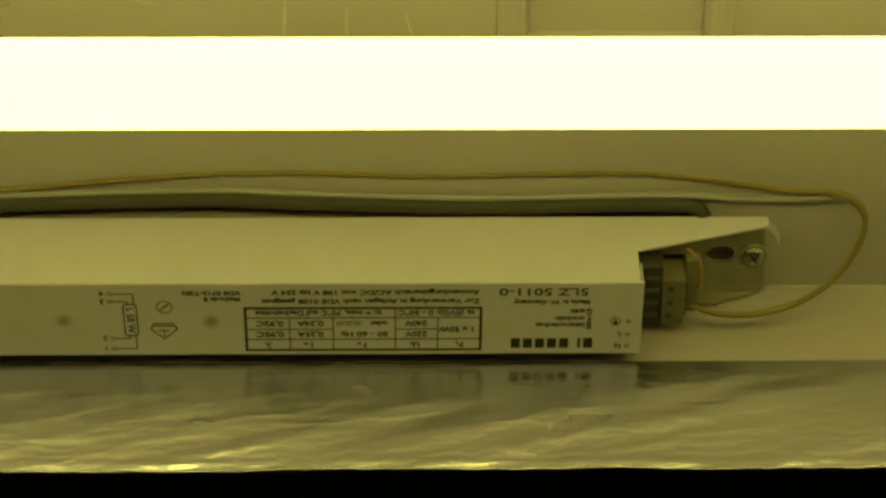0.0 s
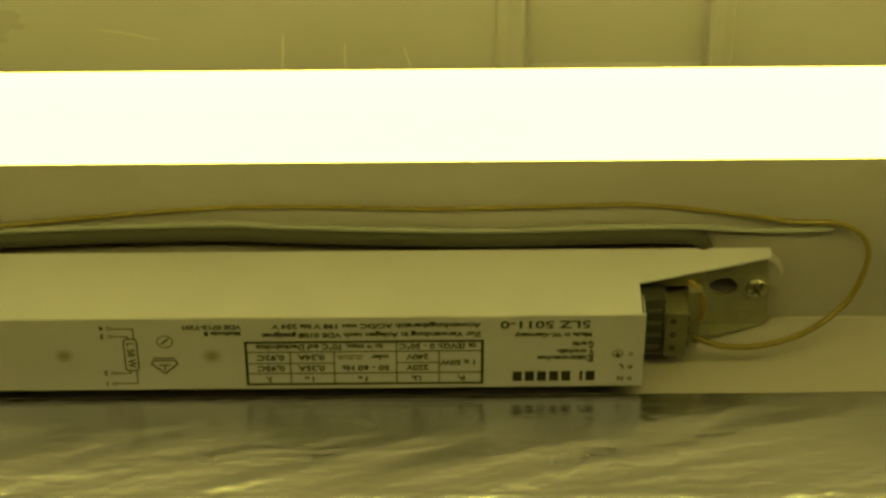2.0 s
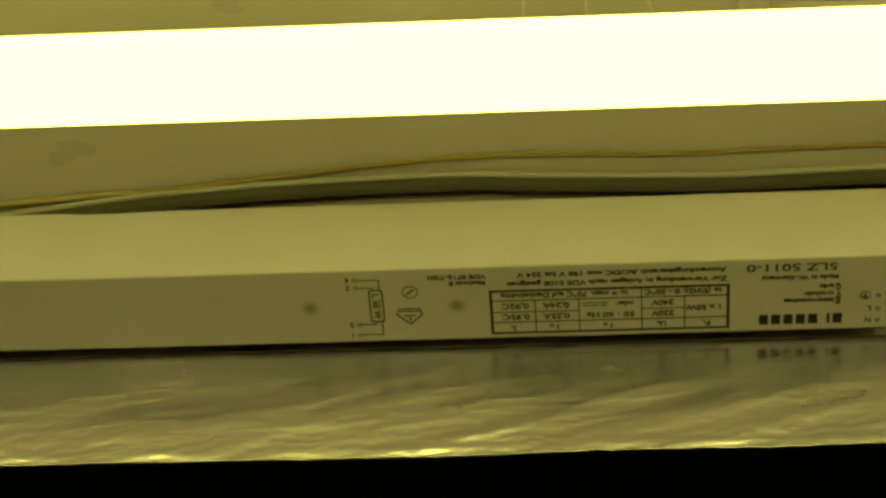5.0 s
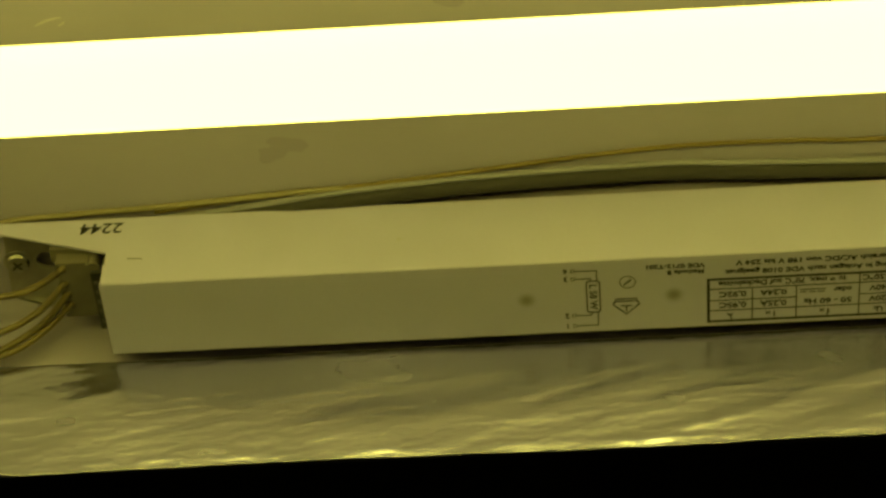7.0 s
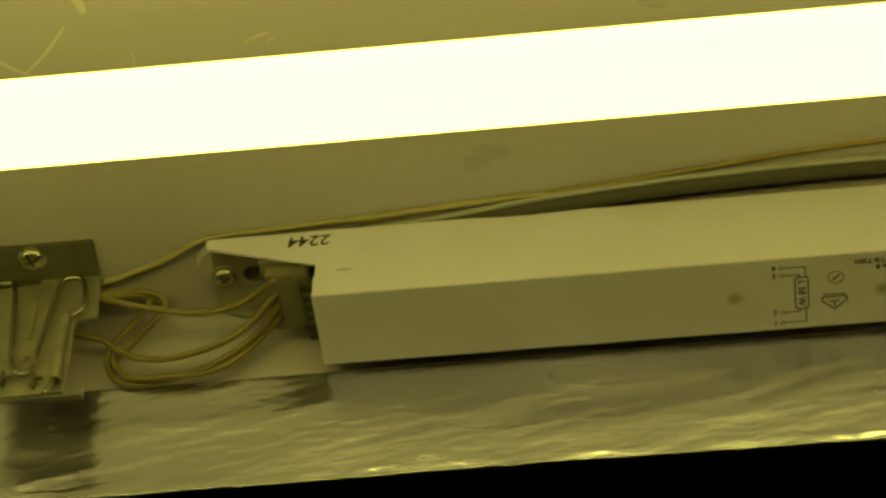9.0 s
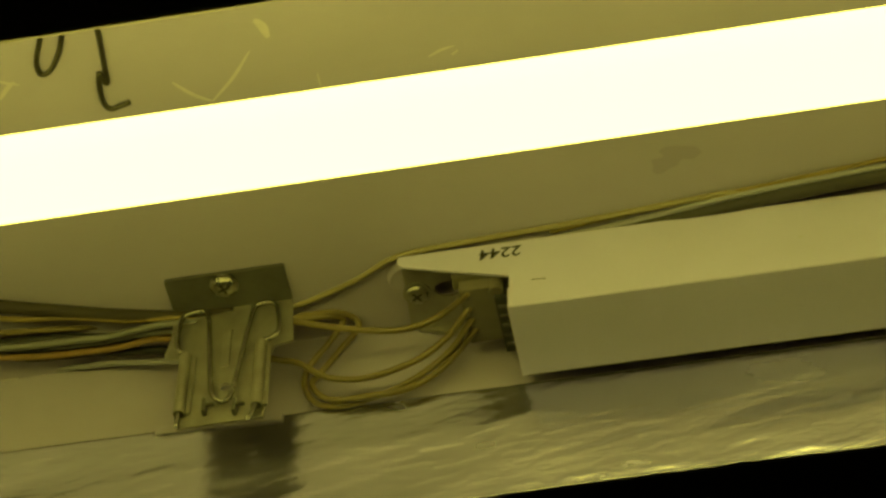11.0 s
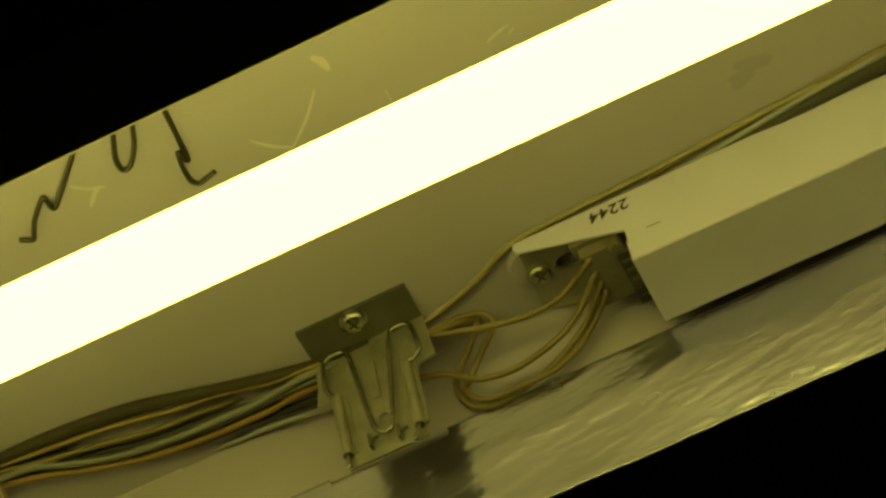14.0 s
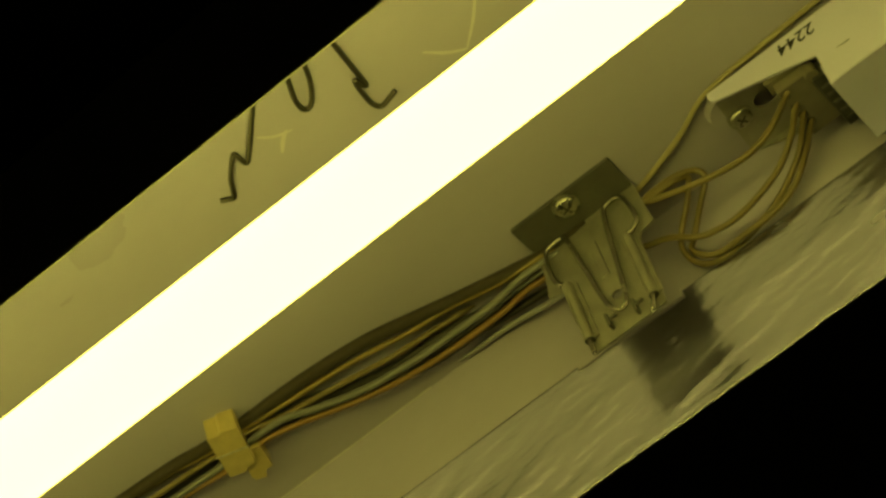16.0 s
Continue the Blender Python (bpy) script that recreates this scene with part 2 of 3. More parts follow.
inside(part("retaining_lip", box((-0.2912, 0.0332, -0.0353), (-0.2470, 0.0362, -0.0315), bevel=0.0003), PAINT), housing)


def scratch(points, width):
    """A fine pale scratch in the enamel of the back panel."""
    pts = spline([(x, y, BASE_Z - 0.00004) for x, y in points], 5)
    bm = bmesh.new()
    rows = []
    for i, p in enumerate(pts):
        d = (pts[min(i + 1, len(pts) - 1)] - pts[max(i - 1, 0)]).normalized()
        w = width * (0.35 + 0.65 * math.sin(math.pi * (i + 0.6) / (len(pts) + 0.2))) / 2
        o = Vector((-d.y, d.x, 0)) * w
        rows.append([bm.verts.new(p + o), bm.verts.new(p - o), bm.verts.new(p - o + Vector((0, 0, 0.00006))), bm.verts.new(p + o + Vector((0, 0, 0.00006)))])
    for a, c in zip(rows, rows[1:]):
        for k in range(4):
            bm.faces.new((a[k], a[(k + 1) % 4], c[(k + 1) % 4], c[k]))
    bm.faces.new(rows[0])
    bm.faces.new(rows[-1][::-1])
    return inside(part("scratch", bm, SCRATCH_AND_HIGHLIGHT), housing)


scratch([(0.0452, -0.0840), (0.0449, -0.0760), (0.0443, -0.0690)], 0.0007)
scratch([(0.0642, -0.0802), (0.0640, -0.0745), (0.0643, -0.0690)], 0.0006)
scratch([(0.0824, -0.0785), (0.0833, -0.0745), (0.0846, -0.0700)], 0.0006)
scratch([(-0.0113, -0.0857), (-0.0020, -0.0842), (0.0067, -0.0818)], 0.0004)
scratch([(-0.2317, -0.0889), (-0.2390, -0.0800), (-0.2479, -0.0717)], 0.0011)
scratch([(-0.2479, -0.0717), (-0.2535, -0.0755), (-0.2588, -0.0813)], 0.0013)
scratch([(-0.2275, -0.1005), (-0.2255, -0.0975), (-0.2247, -0.0930)], 0.0030)
scratch([(-0.3171, -0.0954), (-0.3130, -0.0915), (-0.3072, -0.0891)], 0.0011)
scratch([(-0.3085, -0.0905), (-0.3120, -0.0880), (-0.3151, -0.0845)], 0.0016)
scratch([(-0.2124, -0.0767), (-0.2125, -0.0693)], 0.0005)
scratch([(-0.1763, -0.0766), (-0.1720, -0.0785), (-0.1675, -0.0794)], 0.0009)
scratch([(-0.1690, -0.0760), (-0.1668, -0.0775)], 0.0008)

# thin pale lines along the fold: its bright edge highlight put into colour
for x0, x1 in ((-0.440, -0.345), (0.203, 0.300)):
    bead = [(x0 + (x1 - x0) * k / 8, BEND[0] - 0.0002, BEND[1] - 0.0002) for k in range(9)]
    inside(part("bend_highlight", wire_mesh(bead, 0.00035, 6, 0), SCRATCH_AND_HIGHLIGHT, smooth=True), housing)

# ---- the glowing tube ----
TUBE = (-0.1196, -0.0850)
tube = thing("fluorescent_tube", "glowing straight glass fluorescent tube, warm yellow-white", "fluorescent tube", (0, *TUBE))
inside(part("glass_tube", cylinder((X0 + 0.014, *TUBE), (X1 - 0.014, *TUBE), 0.0125, sides=64), GLOW), tube)
for a, c in ((X0, X0 + 0.014), (X1 - 0.014, X1)):
    inside(part("end_cap", cylinder((a, *TUBE), (c, *TUBE), 0.0131, sides=40), SCREW), tube)
for ob in tube.children:
    ob.data.polygons.foreach_set("use_smooth", [len(p.vertices) == 4 for p in ob.data.polygons])

# ---- the foil strip lining the far side ----
def foil_strip():
    """A softly crinkled sheet over the far side, its lower edge trimmed unevenly."""
    nx, ny = 1300, 80
    bm = bmesh.new()
    grid = []
    a, c = Vector((0, FOOT[0] - 0.0022, FOOT[1] - 0.0022)), Vector((0, EDGE[0] - 0.0006, EDGE[1] - 0.0006))
    nrm = Vector((0, -(a.z - c.z), -(c.y - a.y))).normalized()
    down = (c - a).normalized()
    for i in range(nx + 1):
        x = -0.66 + 1.14 * i / nx
        tear = 0.0006 * noise.noise((x * 30, 0, 3)) + 0.0004 * noise.noise((x * 150, 5, 3))
        lie = max(0.0, min(1.0, (x + 0.200) / 0.050))
        lie = lie * lie * (3 - 2 * lie)
        row = [bm.verts.new((x, FOOT[0] - 0.0001, FOOT[1] - 0.0014))]
        for j in range(ny + 1):
            u = j / ny
            p = a.lerp(c, u)
            p.x = x
            left = max(0.0, min(1.0, (-0.150 - x) / 0.020))
            k = min(1.0, 0.15 + 0.25 * left + u * 1.6)
            drape = max(0.0, min(1.0, (-0.285 - x) / 0.015))
            q = x + u * 0.012
            d = 0.0013 * noise.noise((q * 13, u * 1.4, 1)) + 0.00042 * noise.noise((q * 38 + u * 5, u * 3.5, 7)) \
                + 0.00014 * noise.noise((q * 80 + u * 8, u * 12, 2)) + 0.00008 * noise.noise((q * 150 + u * 14, u * 24, 9)) \
                + 0.00003 * noise.noise((q * 320 + u * 20, u * 46, 5)) + 0.00012 * math.exp(-((u - 0.94) / 0.035) ** 2) \
                + left * (0.00007 * noise.noise((q * 110 + u * 6, u * 20, 4)) + 0.00004 * noise.noise((q * 230, u * 40, 6))) \
                + drape * 0.00055 * noise.noise((x * 22 - u * 1.6, x * 60 + u * 5.2, 8))
            p += nrm * (0.0003 + k * d + 0.0017 * lie * math.sin(math.pi * u) - 0.0010 * (1 - lie) * math.sin(math.pi * u)) + down * tear * u
            row.append(bm.verts.new(p))
        grid.append(row)
    for i in range(nx):
        for j in range(ny + 1):
            bm.faces.new((grid[i][j], grid[i + 1][j], grid[i + 1][j + 1], grid[i][j + 1]))
    edge_line = [row[-1].co.copy() for row in grid[::3]]
    ob = part("foil_strip", bm, FOIL, None, smooth=True)
    s = ob.modifiers.new("thickness", "SOLIDIFY")
    s.thickness, s.offset = 0.0002, 0
    part("folded_hem", wire_mesh(edge_line, 0.00045, 8, 0), FOIL, ob, smooth=True)
    return tagged(ob, "crinkled aluminium foil strip lining the far side of the trough", "foil strip")


foil_strip()

# ---- the ballast: a folded sheet cover over terminals, with screwed ears ----
H, W, XL, XR, TIP = 0.0324, 0.0312, -0.1647, 0.1586, 0.2016
SHEET = 0.0009
ballast = thing("ballast", "cream-painted electronic ballast with black printed rating table, screwed to the trough", "ballast", (0, 0.016, 0))


def bal(name, bm, mat, label="", smooth=False, parent=None):
    ob = part(name, bm, mat, None, label, smooth)
    if parent:
        ob.parent = parent
        return ob
    return inside(ob, ballast)


# wall that faces the tube, running out into the tapered ears
side = [(-TIP, 0, 0), (TIP, 0, 0), (TIP, 0, -0.0046), (XR - 0.0012, 0, -0.0169), (XR - 0.0012, 0, -H + 0.0006), (XL + 0.0008, 0, -H + 0.0006), (XL + 0.0008, 0, -0.0169), (-TIP, 0, -0.0046)]
bal("side_wall", prism(rounded(side, [0.001, 0.001, 0.0036, 0, 0, 0, 0, 0.0036]), (0, SHEET, 0)), COVER)
# rounded fold between side wall and label face, then the label face and the far wall
fold = [(XL, 0, -H + 0.0006), (XL, 0.00018, -H + 0.00018), (XL, 0.0006, -H), (XL, W - 0.0005, -H), (XL, W - 0.0001, -H + 0.0002), (XL, W, -H + 0.0006),
        (XL, W - SHEET, -H + 0.0009), (XL, SHEET, -H + 0.0009)]
bal("label_face", prism(fold, (XR - XL, 0, 0)), COVER)
bal("far_wall", prism([(XL + 0.001, W, -H + 0.0009), (XR - 0.001, W, -H + 0.0009), (XR - 0.001, W, -0.0050), (XL + 0.001, W, -0.0050)], (0, -SHEET, 0)), COVER)
for x in (XR - 0.0004, XL + 0.0002):
    bal("folded_tab", box((x - 0.0002, 0.0012, -H + 0.0008), (x + 0.0003, 0.0040, -0.0215), bevel=0.0001), COVER)
bal("insulating_insert", box((XL + 0.012, 0.0012, -H + 0.002), (XR - 0.010, W - 0.0012, -0.0015), bevel=0.0008), DARK, "dark insulating insert")
# added dark strip: paints the shade line between ballast and foil
bal("gap_shade_strip", box((XL + 0.0015, W + 0.0001, -H + 0.0012), (XR - 0.0015, W + 0.0013, -0.0040), bevel=0.0002), DARK, "added dark strip for the shaded gap under the ballast")
bal("base_tray", box((XL - 0.001, 0.001, -0.0010), (XR + 0.001, W + 0.0016, -0.0001)), ZINC)


def holed_plate(outline, holes, z0, z1):
    """A flat plate with real holes, between two heights."""
    bm = bmesh.new()
    loops = [outline, *holes]
    edges, tops = [], []
    for loop in loops:
        vs = [bm.verts.new((p[0], p[1], z0)) for p in loop]
        edges += [bm.edges.new((vs[k], vs[(k + 1) % len(vs)])) for k in range(len(vs))]
    bmesh.ops.triangle_fill(bm, edges=edges, use_beauty=True, use_dissolve=False)
    made = bmesh.ops.extrude_face_region(bm, geom=list(bm.faces))["geom"]
    bmesh.ops.translate(bm, vec=(0, 0, z1 - z0), verts=[g for g in made if isinstance(g, bmesh.types.BMVert)])
    return bm


def screw(parent_fn, x, y, z, r, turn=0.0, normal=(0, 0, -1)):
    """A pan-head screw with a washer and a dark cross for its recess shade, its head towards the normal."""
    m = Matrix.Translation((x, y, z)) @ Vector(normal).to_track_quat("Z", "Y").to_matrix().to_4x4() @ Matrix.Rotation(turn, 4, "Z")
    bm = bmesh.new()
    prof = [(0, 0.62), (0.45, 0.60), (0.78, 0.50), (0.96, 0.32), (1.0, 0.08), (1.0, 0.0)]
    n = 28
    rows = [[bm.verts.new((r * a * math.cos(2 * math.pi * k / n), r * a * math.sin(2 * math.pi * k / n), r * h)) for k in range(n)] for a, h in prof[1:]]
    for a, c in zip(rows, rows[1:]):
        for k in range(n):
            bm.faces.new((a[k], a[(k + 1) % n], c[(k + 1) % n], c[k]))
    # closed top ring; the recess shade is a dark cross standing slightly proud
    bm.faces.new(rows[0])
    bm.faces.new(rows[-1][::-1])
    bmesh.ops.transform(bm, matrix=m, verts=bm.verts)
    head = parent_fn("screw", bm, SCREW, "bright pan-head screw with cross recess", True)
    cross = bmesh.new()
    for a in (0, math.pi / 2):
        box((-r * 0.52, -r * 0.10, r * 0.50), (r * 0.52, r * 0.10, r * 0.635), cross, m=Matrix.Rotation(a, 4, "Z"))
    bmesh.ops.transform(cross, matrix=m, verts=cross.verts)
    return head, cross


def circle(cx, cy, rx, ry=None, n=20):
    return [(cx + rx * math.cos(2 * math.pi * k / n), cy + (ry or rx) * math.sin(2 * math.pi * k / n)) for k in range(n)]


def flat(points, r=0.0035):
    return [(p.x, p.y) for p in rounded([(x, y, 0) for x, y in points], r, 5)]


for s, xe in ((1, XR), (-1, XL)):
    rim = flat([(xe - s * 0.008, 0.0009), (s * 0.2008, 0.0009), (s * 0.2030, 0.0335), (s * 0.1870, 0.0338), (xe - s * 0.008, 0.0338)])
    slot = circle(s * 0.1872, 0.0163, 0.0048, 0.0036)
    bal("mounting_ear", holed_plate(rim, [slot], -0.0002, 0.0008), ZINC, "galvanised mounting ear with a slotted hole")
    bal("ear_flange", prism(rounded([(s * 0.2005, 0.0330, 0), (s * 0.1855, 0.0330, -0.0058), (s * 0.1680, 0.0330, -0.0058), (s * 0.1680, 0.0330, 0)], [0, 0.002, 0, 0]),
                            (0, 0.0009, 0)), ZINC)
    head, cross = screw(bal, s * 0.1980, 0.0166, -0.0002, 0.0039, 0.6)
    bal("recess_shade_cross", cross, DARK, parent=head)
    bal("washer", cylinder((s * 0.1980, 0.0166, -0.0002), (s * 0.1980, 0.0166, -0.0009), 0.0048, sides=28), ZINC)

# terminals under the mains end
mains = bal("terminal_block", box((0.1662, 0.0112, -0.0195), (0.1738, 0.0300, -0.0030), bevel=0.0006), TERMINAL, "grey plastic terminal block")
bal("block_step", box((0.1738, 0.0060, -0.0150), (0.1785, 0.0285, -0.0030), bevel=0.0006), TERMINAL, parent=mains)
for k in range(3):
    y = 0.0145 + k * 0.0058
    # dark disc on the face paints the shade inside a wire hole
    bal("entry_shade_disc", cylinder((0.1733, y, -0.0172), (0.1744, y, -0.0172), 0.0016, sides=14), DARK, parent=mains)
    bal("clamp_screw", cylinder((0.1690, y, -0.0194), (0.1690, y, -0.0199), 0.0011, sides=14), DARK, parent=mains)
comb = box((0.1545, 0.0060, -0.0185), (0.1662, 0.0300, -0.0025), bevel=0.0004)
comb = bal("contact_carrier", comb, DARK, "dark contact carrier with pale contact teeth")
for k in range(4):
    y = 0.0100 + k * 0.0052
    bal("contact_tooth", box((0.1606, y, -0.0191), (0.1652, y + 0.0015, -0.0150), bevel=0.0003), ZINC_DARK, parent=comb)
bal("circuit_board", box((0.1500, 0.0016, -0.0110), (0.1790, 0.0068, -0.0094), bevel=0.0002), TERMINAL, "dull circuit board edge")

# terminals under the lamp end
lampend = bal("terminal_block", box((-0.1815, 0.0035, -0.0172), (-0.1700, 0.0275, -0.0030), bevel=0.0006), TERMINAL, "grey plastic terminal block")
for x, y in ((-0.1799, 0.0063), (-0.1799, 0.0127), (-0.1797, 0.0173), (-0.1793, 0.0218)):
    # wire holes drawn as dark discs, their inner shade given by colour
    bal("entry_shade_disc", cylinder((x, y, -0.0171), (x, y, -0.0174), 0.0017, sides=14), DARK, parent=lampend)
carrier = bal("contact_carrier", box((-0.1700, 0.0060, -0.0200), (-0.1590, 0.0310, -0.0025), bevel=0.0004), DARK)
for k in range(5):
    y = 0.0095 + k * 0.0042
    bal("contact_tooth", box((-0.1692, y, -0.0206), (-0.1660, y + 0.0013, -0.0170), bevel=0.0003), ZINC_DARK, parent=carrier)
bal("circuit_board", box((-0.1835, 0.0016, -0.0125), (-0.1560, 0.0070, -0.0105), bevel=0.0002), TERMINAL, "dull circuit board edge")
bal("capacitor", cylinder((-0.1690, 0.0052, -0.0125), (-0.1690, 0.0052, -0.0185), 0.0024, sides=18), TERMINAL)

# ---- printing on the ballast ----
LEFT, DOWN = (-1, 0, 0), (0, 1, 0)
PRINT_Z = -H


def words(text, x, y_mid, cap, width=None, align="LEFT", bold=0.00010):
    """Words on the label face, starting at x and running towards smaller x, centred on y_mid."""
    return inside(lettering("printed_text", text, (x, y_mid - cap / 2, PRINT_Z), LEFT, DOWN, cap / 0.69, INK, None, width, align, bold=bold), ballast)


def rule(x0, y0, x1, y1, w):
    """A printed line on the label face."""
    a, c = Vector((x0, y0, PRINT_Z)), Vector((x1, y1, PRINT_Z))
    d = (c - a).normalized()
    w *= 1.5
    o = Vector((-d.y, d.x, 0)) * w / 2
    e = d * w / 2
    return bal("printed_line", prism([a - e - o, c + e - o, c + e + o, a - e + o], (0, 0, -0.00006)), INK)


def ring(x, y, r, w, n=24):
    bm = bmesh.new()
    out = [[bm.verts.new((x + q * math.cos(2 * math.pi * k / n), y + q * math.sin(2 * math.pi * k / n), PRINT_Z - z)) for k in range(n)]
           for q, z in ((r - w / 2, 0), (r - w / 2, 0.00006), (r + w / 2, 0.00006), (r + w / 2, 0))]
    for a, c in zip(out, out[1:]):
        for k in range(n):
            bm.faces.new((a[k], a[(k + 1) % n], c[(k + 1) % n], c[k]))
    return bal("printed_ring", bm, INK)


# maker's mark as plain blocks, one for each sign
for k in range(7):
    x1 = 0.1430 - k * 0.00393
    w = 0.0010 if k == 1 else 0.0030
    bal("printed_block", box((x1 - w, 0.0242, PRINT_Z - 0.00006), (x1, 0.0284, PRINT_Z)), INK)
for first, rest, y, width in (("E", "lektronisches", 0.0184, 0.0158), ("V", "orschalt-", 0.0156, 0.0098), ("G", "er\u00e4t", 0.0124, 0.0048)):
    words(first, 0.1423, y + 0.0003, 0.0026, 0.0017, bold=0.00016)
    words(rest, 0.1401, y, 0.0018, width)
words("Made in W.-Germany", 0.1415, 0.0084, 0.0017, 0.0246)
words("5LZ 5011-0", 0.1411, 0.0040, 0.0030, 0.0287, bold=0.00008)
words("N", 0.1524, 0.0276, 0.0020, bold=0.00006)
words("L", 0.1522, 0.0225, 0.0020, bold=0.00006)
for y in (0.0277, 0.0226, 0.0169):
    ring(0.1543, y, 0.0006, 0.0003, 14)
ring(0.1501, 0.0168, 0.0016, 0.00025)
rule(0.1501, 0.0160, 0.1501, 0.0172, 0.0003)
for k, w in enumerate((0.0016, 0.0010, 0.0005)):
    rule(0.1501 - w / 2, 0.0172 + k * 0.0004, 0.1501 + w / 2, 0.0172 + k * 0.0004, 0.0002)
words("Zur Verwendung in Anlagen nach VDE 0108 geeignet", 0.1061, 0.0078, 0.0019, 0.0703)
words("Anwendungsbereich AC/DC von 198 V bis 254 V", 0.1058, 0.0040, 0.0019, 0.0667)
TX0, TX1, TY0, TY1 = 0.0306, 0.1065, 0.0107, 0.0290
C1, C2, C3, C4, R1, R2, R3 = 0.0926, 0.0789, 0.0588, 0.0447, 0.0149, 0.0199, 0.0243
for y in (TY0, TY1):
    rule(TX0, y, TX1, y, 0.0006)
for x in (TX0, TX1):
    rule(x, TY0, x, TY1, 0.0006)
for y in (R1, R3):
    rule(TX0, y, TX1, y, 0.00028)
rule(TX0, R2, C3, R2, 0.00025)
rule(C2, R2, C1, R2, 0.00025)
for x in (C1, C3, C4):
    rule(x, R1, x, TY1, 0.00025)
rule(C2, TY0, C2, TY1, 0.00025)
words("ta (EVG): 0 - 50\u00b0C", 0.1045, 0.0128, 0.0021, 0.0248)
words("tc = max. 70\u00b0C auf Deckelmitte", 0.0745, 0.0128, 0.0021, 0.0408)
words("240V", 0.0892, 0.0174, 0.0022, 0.0072)
words("220V", 0.0892, 0.0221, 0.0022, 0.0072)
words("1 x 50W", 0.1047, 0.0200, 0.0022, 0.0112)
words("oder", 0.0764, 0.0174, 0.0020, 0.0058)
rule(0.0600, 0.0168, 0.0680, 0.0168, 0.00025)
for k in range(3):
    rule(0.0601 + k * 0.0028, 0.0179, 0.0620 + k * 0.0028, 0.0179, 0.00025)
words("50 - 60 Hz", 0.0766, 0.0221, 0.0021, 0.0154)
words("0,24A", 0.0557, 0.0174, 0.0022, 0.0086)
words("0,25A", 0.0557, 0.0221, 0.0022, 0.0086)
words("0,92C", 0.0428, 0.0174, 0.0022, 0.0088)
words("0,95C", 0.0428, 0.0221, 0.0022, 0.0088)
for text, x in (("P", 0.1010), ("U", 0.0868), ("f", 0.0695), ("I", 0.0522)):
    words(text, x, 0.0268, 0.0021)
    words("L" if text == "P" else "N", x - 0.0017, 0.0262, 0.0012)
words("\u03bb", 0.0385, 0.0268, 0.0021)
words("VDE 0712-T201", 0.0294, 0.0041, 0.0017, 0.0187)
words("Methode B", 0.0293, 0.0068, 0.0017, 0.0118)
# lamp diagram
for text, y in (("4", 0.0042), ("3", 0.0076), ("2", 0.0236), ("1", 0.0282)):
    words(text, -0.0142, y, 0.0021, bold=0.00006)
    ring(-0.0126, y, 0.0007, 0.00025, 14)
rule(-0.0119, 0.0044, -0.0050, 0.0044, 0.00025)
rule(-0.0050, 0.0044, -0.0050, 0.0090, 0.00025)
rule(-0.0119, 0.0077, -0.0070, 0.0077, 0.00025)
rule(-0.0070, 0.0077, -0.0070, 0.0090, 0.00025)
rule(-0.0119, 0.0236, -0.0070, 0.0236, 0.00025)
rule(-0.0070, 0.0236, -0.0070, 0.0222, 0.00025)
rule(-0.0119, 0.0281, -0.0050, 0.0281, 0.00025)
rule(-0.0050, 0.0281, -0.0050, 0.0222, 0.00025)
lamp = rounded([(-0.0084, 0.0088, 0), (-0.0042, 0.0088, 0), (-0.0042, 0.0224, 0), (-0.0084, 0.0224, 0)], 0.0012, 3)
for a, c in zip(lamp, lamp[1:] + lamp[:1]):
    if (a - c).length > 1e-6:
        rule(a.x, a.y, c.x, c.y, 0.0003)
inside(lettering("printed_text", "L 58 W", (-0.0074, 0.0102, PRINT_Z), (0, 1, 0), (1, 0, 0), 0.0034, INK, None, 0.0108, bold=0.00006), ballast)
# test marks as plain outlines
ring(0.0048, 0.0100, 0.0025, 0.0003)
rule(0.0038, 0.0109, 0.0058, 0.0091, 0.0004)
mark = [(0.0006, 0.0182), (0.0078, 0.0182), (0.0084, 0.0196), (0.0042, 0.0238), (0.0000, 0.0196)]
for a, c in zip(mark, mark[1:] + mark[:1]):
    rule(*a, *c, 0.0003)
rule(0.0008, 0.0172, 0.0076, 0.0172, 0.0003)
rule(0.0026, 0.0202, 0.0058, 0.0202, 0.0003)
rule(0.0042, 0.0208, 0.0042, 0.0224, 0.0003)
# stamped number and a short dash on the lit wall
inside(lettering("stamped_number", "2244", (-0.1592, 0, -0.0024), LEFT, (-0.12, 0, -1), 0.0072, INK, None, 0.0142, bold=0.00010), ballast)
bal("printed_dash", prism([(-0.1567, 0, -0.0203), (-0.1517, 0, -0.0206), (-0.1517, 0, -0.0209), (-0.1567, 0, -0.0206)], (0, -0.00006, 0)), INK)
bal("printed_dash", prism([(-0.0690, 0, -0.0173), (-0.0672, 0, -0.0174), (-0.0672, 0, -0.0176), (-0.0690, 0, -0.0175)], (0, -0.00005, 0)), SMUDGE)


# two soft grey smudges over rivets
def smudge(x, y, r):
    bm = bmesh.new()
    mid = bm.verts.new((0, 0, -0.00012))
    n = 24
    outer = [bm.verts.new((r * math.cos(2 * math.pi * k / n), r * math.sin(2 * math.pi * k / n), 0)) for k in range(n)]
    for k in range(n):
        bm.faces.new((mid, outer[(k + 1) % n], outer[k]))
    ob = part("smudge", bm, SPOT, None, "soft grey smudge", True)
    ob.location = (x, y, PRINT_Z - 0.00003)
    return inside(ob, ballast)


smudge(0.0196, 0.0163, 0.0042)
smudge(-0.0278, 0.0158, 0.0044)

